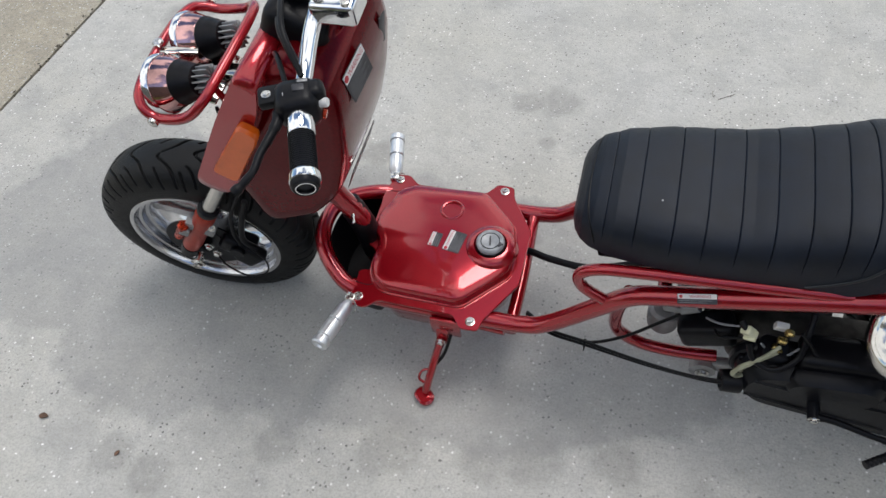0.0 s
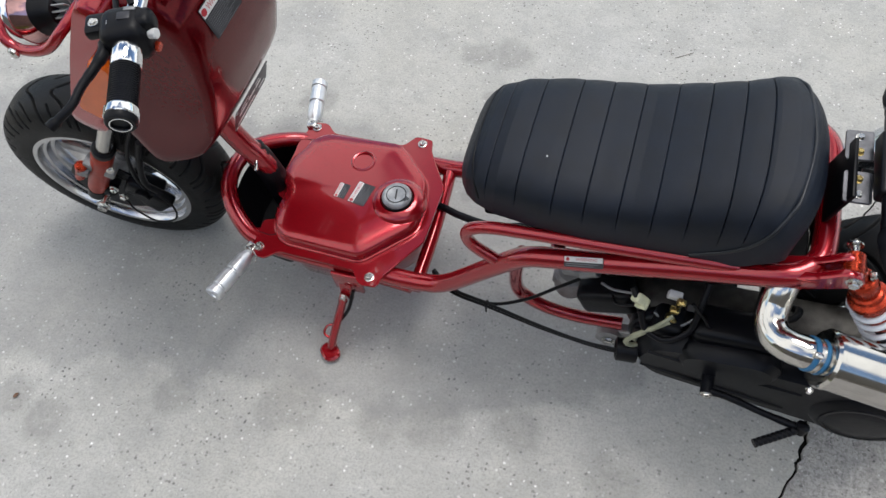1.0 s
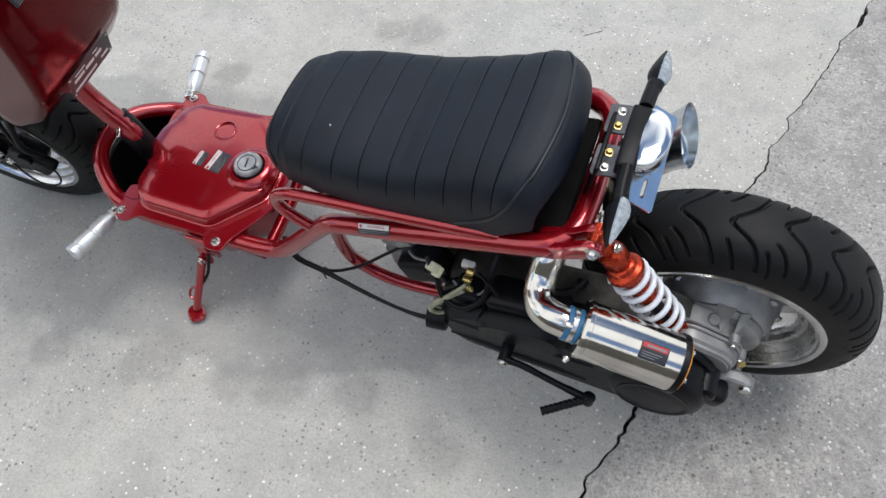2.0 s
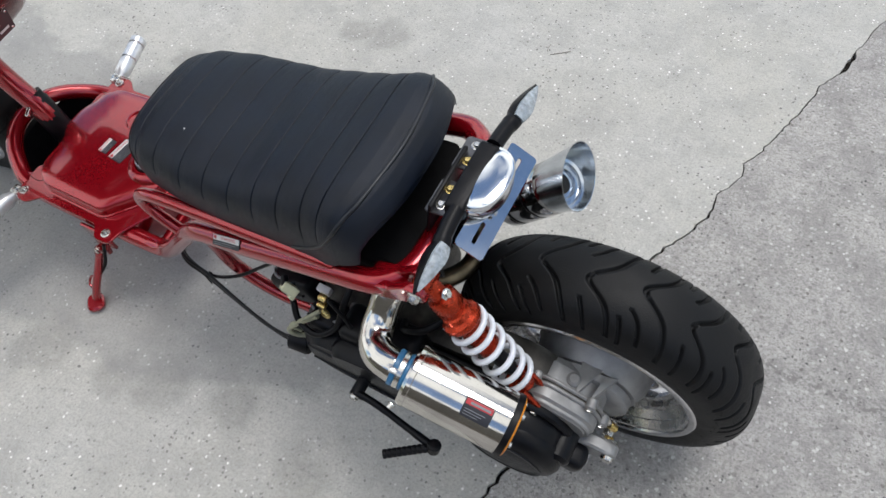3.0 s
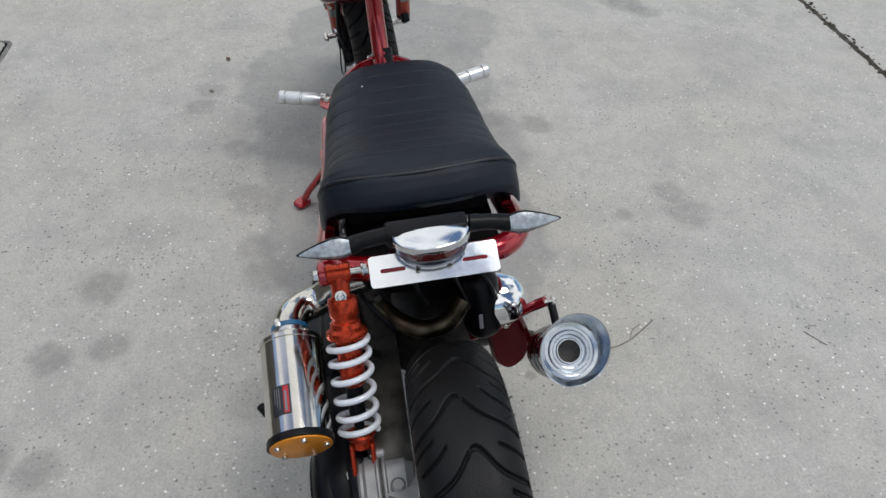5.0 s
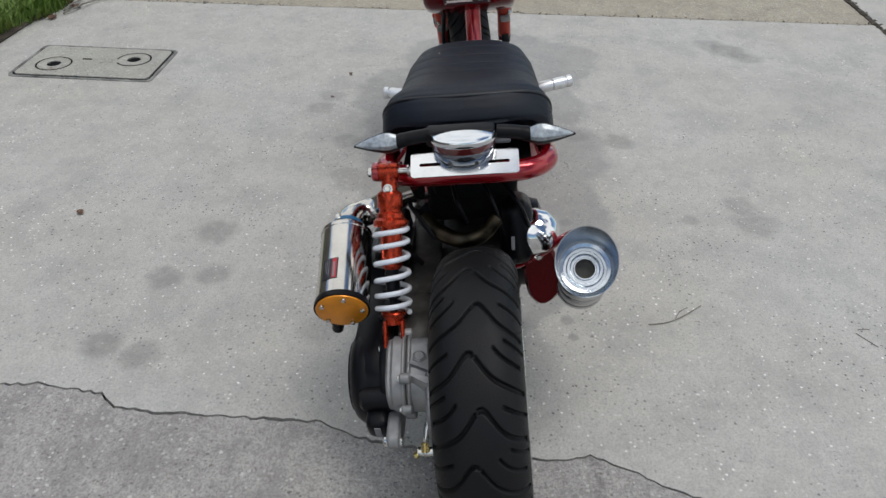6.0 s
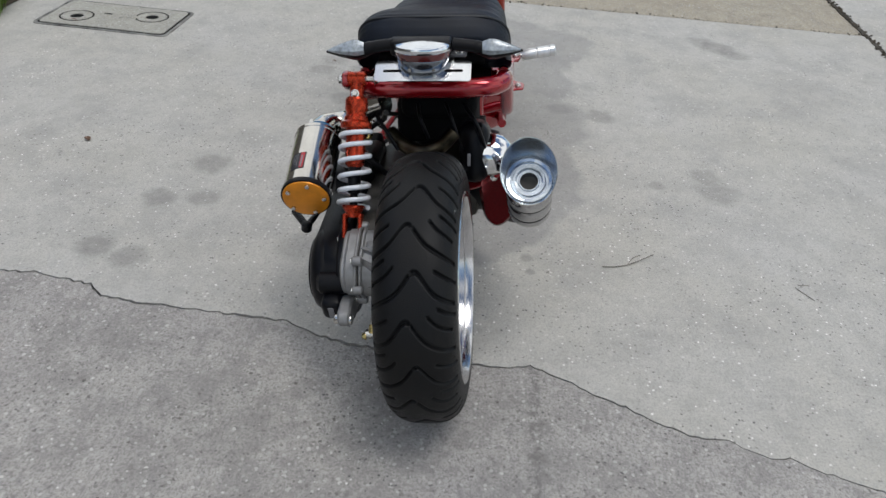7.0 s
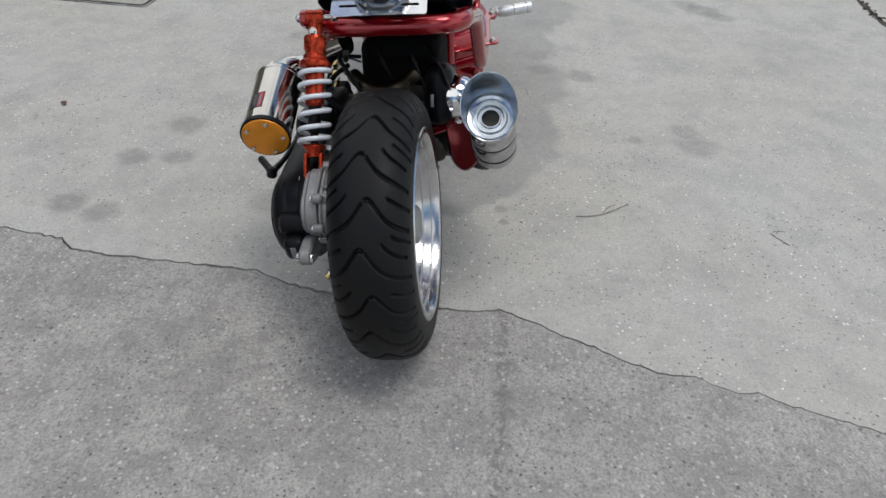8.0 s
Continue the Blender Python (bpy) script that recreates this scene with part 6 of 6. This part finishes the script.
part("bar_clamp", Geo().box((0.062, 0.052, 0.034), axes(Vector(mirror(cb)) + Vector((0.0, -0.012, 0.006)), (1, 0.08, 0.02), (0, 1, 0)), 0.006, 3), CHROME, bar)
part("speedometer", Geo().rev([(-0.03, 0.02), (-0.02, 0.032), (0.010, 0.036), (0.016, 0.034), (0.017, 0.02)], UN @ Vector((-1.185, 0.0, 0.878)), (0.5, 0, 0.87), 32), BLACK, bar, "black round instrument")
for pts, r in (([(-1.115, -0.175, 0.872), (-1.150, -0.13, 0.905), (-1.180, -0.06, 0.900), (-1.215, -0.02, 0.83), (-1.235, -0.02, 0.74)], 0.0042),
               ([(-1.120, -0.165, 0.868), (-1.160, -0.12, 0.885), (-1.190, -0.07, 0.865), (-1.215, -0.04, 0.80)], 0.0055),
               ([(-1.135, -0.185, 0.862), (-1.165, -0.14, 0.86), (-1.195, -0.10, 0.83), (-1.215, -0.07, 0.78)], 0.0038),
               ([(-1.11, -0.06, 0.89), (-1.15, -0.04, 0.91), (-1.19, -0.03, 0.87), (-1.22, -0.02, 0.79)], 0.0055)):
    part("control_cable", Geo().tube([UN @ Vector(p) for p in pts], r, 10), BLACK, bar)

# ---- small things on the ground ----
cover_mat = concrete("weathered_box_lid_concrete", (0.47, 0.46, 0.41), (0.38, 0.37, 0.32), 0.5)
MH = axes((-1.85, -1.462, 0.0), (0.02, 1, 0), (-1, 0.0, 0))
hole = [(-0.145, -0.035), (0.135, 0.035)]


def lid_mesh():
    bm = bmesh.new()
    loops = [rounded(0.502, 0.273, 0.02)] + [[(cx + 0.026 * math.cos(2 * math.pi * k / 20), cy + 0.026 * math.sin(2 * math.pi * k / 20)) for k in range(20)] for cx, cy in hole]
    edges = []
    for lp in loops:
        vs = [bm.verts.new((*p, 0)) for p in lp]
        edges += [bm.edges.new((vs[i - 1], vs[i])) for i in range(len(vs))]
    bmesh.ops.triangle_fill(bm, edges=edges, use_beauty=True, use_dissolve=False)
    res = bmesh.ops.extrude_face_region(bm, geom=bm.faces[:])
    bmesh.ops.translate(bm, vec=(0, 0, -0.03), verts=[v for v in res["geom"] if isinstance(v, bmesh.types.BMVert)])
    bm.verts.index_update()
    g = Geo().add([v.co.copy() for v in bm.verts], [tuple(v.index for v in f.verts) for f in bm.faces], MH @ Matrix.Translation((0, 0, 0.006)))
    bm.free()
    return g


box_lid = tagged(part("utility_box_lid", lid_mesh(), cover_mat, None, sharp=30), "weathered concrete utility box lid with two holes", "utility cover")
ringg = Geo()
o1, o2 = rounded(0.540, 0.310, 0.026), rounded(0.516, 0.286, 0.021)
ringg.rings([[MH @ Vector((x, y, z)) for x, y in o] for o, z in ((o1, -0.02), (o1, 0.003), (o2, 0.003), (o2, -0.02))], closed=True, cap=False)
part("lid_frame", ringg, mat("stained_box_frame", (0.21, 0.21, 0.195), 0.9, 0, 0.35, 14, 0.4, 120), box_lid)
part("lid_gap", Geo().slab(rounded(0.514, 0.284, 0.02), 0.001, MH @ Matrix.Translation((0, 0, 0.0022)), 0.0002), DARK, box_lid)
for cx, cy in hole:
    part("hole_groove", Geo().rev([(0.0002, 0.066), (0.0006, 0.0655), (0.0006, 0.0600), (0.0002, 0.0595)], MH @ Vector((cx, cy, 0.006)), (0, 0, 1), 36, closed=True), DARK, box_lid)
    part("hole_ring", Geo().rev([(0, 0.058), (0.0015, 0.057), (0.0015, 0.052), (0, 0.051)], MH @ Vector((cx, cy, 0.006)), (0, 0, 1), 36, closed=True), cover_mat, box_lid)
part("lid_slot", Geo().box((0.034, 0.010, 0.001), MH @ pose(-0.04, 0.02, 0.0064), 0.0002), DARK, box_lid)
part("raised_mark", Geo().box((0.02, 0.045, 0.003), MH @ pose(0.03, 0.01, 0.0065), 0.001).box((0.016, 0.04, 0.003), MH @ pose(0.055, 0.015, 0.0065), 0.001).box((0.014, 0.035, 0.003), MH @ pose(0.078, 0.01, 0.0065), 0.001), cover_mat, box_lid)

TWIG = mat("dry_twig", (0.22, 0.205, 0.18), 0.8, 0, 0.25, 90, 0.3, 300)
LEAF = mat("dry_brown_leaf", (0.14, 0.075, 0.045), 0.75, 0, 0.3, 60)
PEBBLE = mat("pale_grit", (0.52, 0.50, 0.46), 0.8, 0, 0.3, 200)


def twig(pts, r, label):
    return tagged(part("twig", Geo().tube([(x, y, 0.7 * r + dz) for x, y, dz in pts], 0.7 * r, 8), TWIG, None), label, "twig")


t1 = twig([(-0.470, 0.385, 0.002), (-0.476, 0.415, 0.001), (-0.487, 0.445, 0.002), (-0.508, 0.478, 0.004), (-0.534, 0.516, 0.010)], 0.0018, "thin curved dry twig lying on the concrete")
part("side_shoot", Geo().tube([(-0.490, 0.449, 0.004), (-0.512, 0.462, 0.008), (-0.524, 0.482, 0.012)], 0.0010, 6), TWIG, t1)
twig([(-0.471, 0.852, 0.001), (-0.450, 0.868, 0.0), (-0.427, 0.884, 0.001)], 0.0014, "short straight dry twig lying on the concrete")
twig([(-0.483, 0.861, 0.001), (-0.486, 0.875, 0.0), (-0.486, 0.889, 0.001)], 0.0011, "tiny dry twig lying beside another")
twig([(-1.21, 0.262, 0.001), (-1.19, 0.272, 0.003), (-1.175, 0.268, 0.001)], 0.0009, "short bent dry stalk on the concrete")

twig([(-2.361, -1.816, 0.004), (-2.45, -1.78, 0.012), (-2.523, -1.760, 0.008), (-2.58, -1.71, 0.004), (-2.622, -1.669, 0.001)], 0.006, "long dry stalk lying at the edge of the lawn")
twig([(-2.40, -1.833, 0.004), (-2.47, -1.825, 0.012), (-2.56, -1.819, 0.004)], 0.005, "dry stalk lying at the edge of the lawn")


def leaf(x, y, s, turn, label):
    g = Geo()
    rows = []
    for k in range(7):
        t = k / 6
        w = s * 0.32 * math.sin(math.pi * min(0.98, t + 0.02)) ** 0.8
        rows.append([Vector((s * (t - 0.5), w * u, 0.002 + 0.10 * s * (u * u) + 0.06 * s * math.sin(3 * t))) for u in (-1, -0.5, 0, 0.5, 1)])
    vs = [p for r in rows for p in r]
    fs = [(i * 5 + j, i * 5 + j + 1, (i + 1) * 5 + j + 1, (i + 1) * 5 + j) for i in range(6) for j in range(4)]
    g.add(vs + [v - Vector((0, 0, 0.0006)) for v in vs], fs + [tuple(q + 35 for q in reversed(f)) for f in fs], pose(x, y, 0.001, 0, 0, turn))
    return tagged(part("leaf", g, LEAF, None), label, "leaf")


leaf(-0.832, -1.078, 0.028, 40, "small curled brown leaf on the concrete")
leaf(-1.826, -0.482, 0.022, 10, "small dark curled leaf on the concrete")
leaf(-1.763, -1.595, 0.035, 80, "small brown leaf on the utility box lid")
leaf(-1.62, -0.52, 0.014, 70, "small dark curled leaf on the concrete")
for k in range(8):
    rr = random.Random(50 + k)
    tagged(leaf(rr.uniform(-2.72, -2.30), rr.uniform(-1.90, -1.80), rr.uniform(0.04, 0.075), rr.uniform(0, 360), "dry reddish-brown leaf at the edge of the grass"), group="dry leaves by the lawn")

# grass verge beside the driveway
rg_ = random.Random(11)
grassg = Geo()
for k in range(16000):
    x = rg_.uniform(-4.0, -1.45)
    y = -1.90 - abs(rg_.gauss(0, 0.38)) + 0.05 * math.sin(x * 7) - (0.0 if x < -1.7 else 0.1)
    h = rg_.uniform(0.05, 0.14)
    a = rg_.uniform(0, 2 * math.pi)
    b = Vector((math.cos(a), math.sin(a), 0))
    c = Vector((-b.y, b.x, 0)) * rg_.uniform(0.002, 0.0035)
    p = Vector((x, y, -0.005))
    l1, l2 = b * h * 0.25 + Vector((0, 0, h * 0.65)), b * h * rg_.uniform(0.5, 1.0) + Vector((0, 0, h))
    grassg.add([p - c, p + c, p + l1 + c * 0.8, p + l1 - c * 0.8, p + l2], [(0, 1, 2, 3), (3, 2, 4)])
GRASS = mat("lawn_grass", (0.085, 0.165, 0.022), 0.6, 0, 0.4, 6, color2=(0.15, 0.18, 0.04))
tagged(part("grass", grassg, GRASS, None, "green lawn grass at the edge of the driveway", kind="stuff"), category="grass")
vg = Geo().slab([(-1.40, -2.05), (-1.62, -1.93), (-2.0, -1.915), (-2.6, -1.89), (-4.2, -1.86), (-4.2, -14), (6, -14), (6, -2.9), (-0.6, -2.5)], 0.012, Matrix.Translation((0, 0, 0.0)), 0.004)
tagged(part("lawn_soil", vg, DIRT, None, "brown soil under the lawn grass", kind="structure"), category="ground")

# crumbs of soil and dead leaf caught in the joints
cr = random.Random(77)
crumbs = Geo()
for k in range(700):
    if k < 520:
        x = cr.uniform(-4.6, -0.6)
        y = joint_y(x) + cr.gauss(0, 0.013)
    else:
        x, y = JOINT - 0.008 + cr.gauss(0, 0.009), cr.uniform(-1.8, 1.8)
    r = cr.uniform(0.003, 0.012 if k < 520 else 0.007) * (1.5 if cr.random() < 0.06 else 1)
    m = pose(x, y, 0.3 * r, cr.uniform(-20, 20), cr.uniform(-20, 20), cr.uniform(0, 360))
    crumbs.add([(r, 0, 0), (-r, 0, 0), (0, 0.6 * r, 0), (0, -0.6 * r, 0), (0, 0, 0.5 * r), (0, 0, -0.5 * r)], [(0, 2, 4), (2, 1, 4), (1, 3, 4), (3, 0, 4), (2, 0, 5), (1, 2, 5), (3, 1, 5), (0, 3, 5)], m)
tagged(part("joint_debris", crumbs, mat("dead_leaf_crumbs", (0.075, 0.062, 0.045), 0.9, 0, 0.35, 60), None, "dark crumbs of soil and dead leaf in the joints", kind="stuff"), category="debris")

# loose grit along the crack and over the slabs
gr = random.Random(21)
grit = Geo()
for k in range(2600):
    if k % 3 == 0:
        x0, y0 = gr.choice(LINE[60:-60])
        x, y = x0 + gr.gauss(0.02, 0.05), y0 + gr.gauss(0, 0.03)
    else:
        x, y = gr.uniform(-2.4, 0.9), gr.uniform(-1.5, 1.6)
    s = gr.uniform(0.0008, 0.0022)
    m = pose(x, y, s * 0.4, gr.uniform(0, 90), gr.uniform(0, 90), gr.uniform(0, 90))
    grit.add([(s, 0, 0), (-s, 0, 0), (0, s, 0), (0, -s, 0), (0, 0, s * 0.7), (0, 0, -s * 0.7)], [(0, 2, 4), (2, 1, 4), (1, 3, 4), (3, 0, 4), (2, 0, 5), (1, 2, 5), (3, 1, 5), (0, 3, 5)], m)
tagged(part("grit", grit, PEBBLE, None, "pale loose sand grains on the concrete", kind="stuff"), category="grit")

# nothing lies deeper than thing > part > sub-part
for ob in list(scene.objects):
    while ob.parent and ob.parent.parent and ob.parent.parent.parent:
        m = ob.parent.matrix_basis @ ob.matrix_basis
        ob.parent = ob.parent.parent
        ob.matrix_basis = m
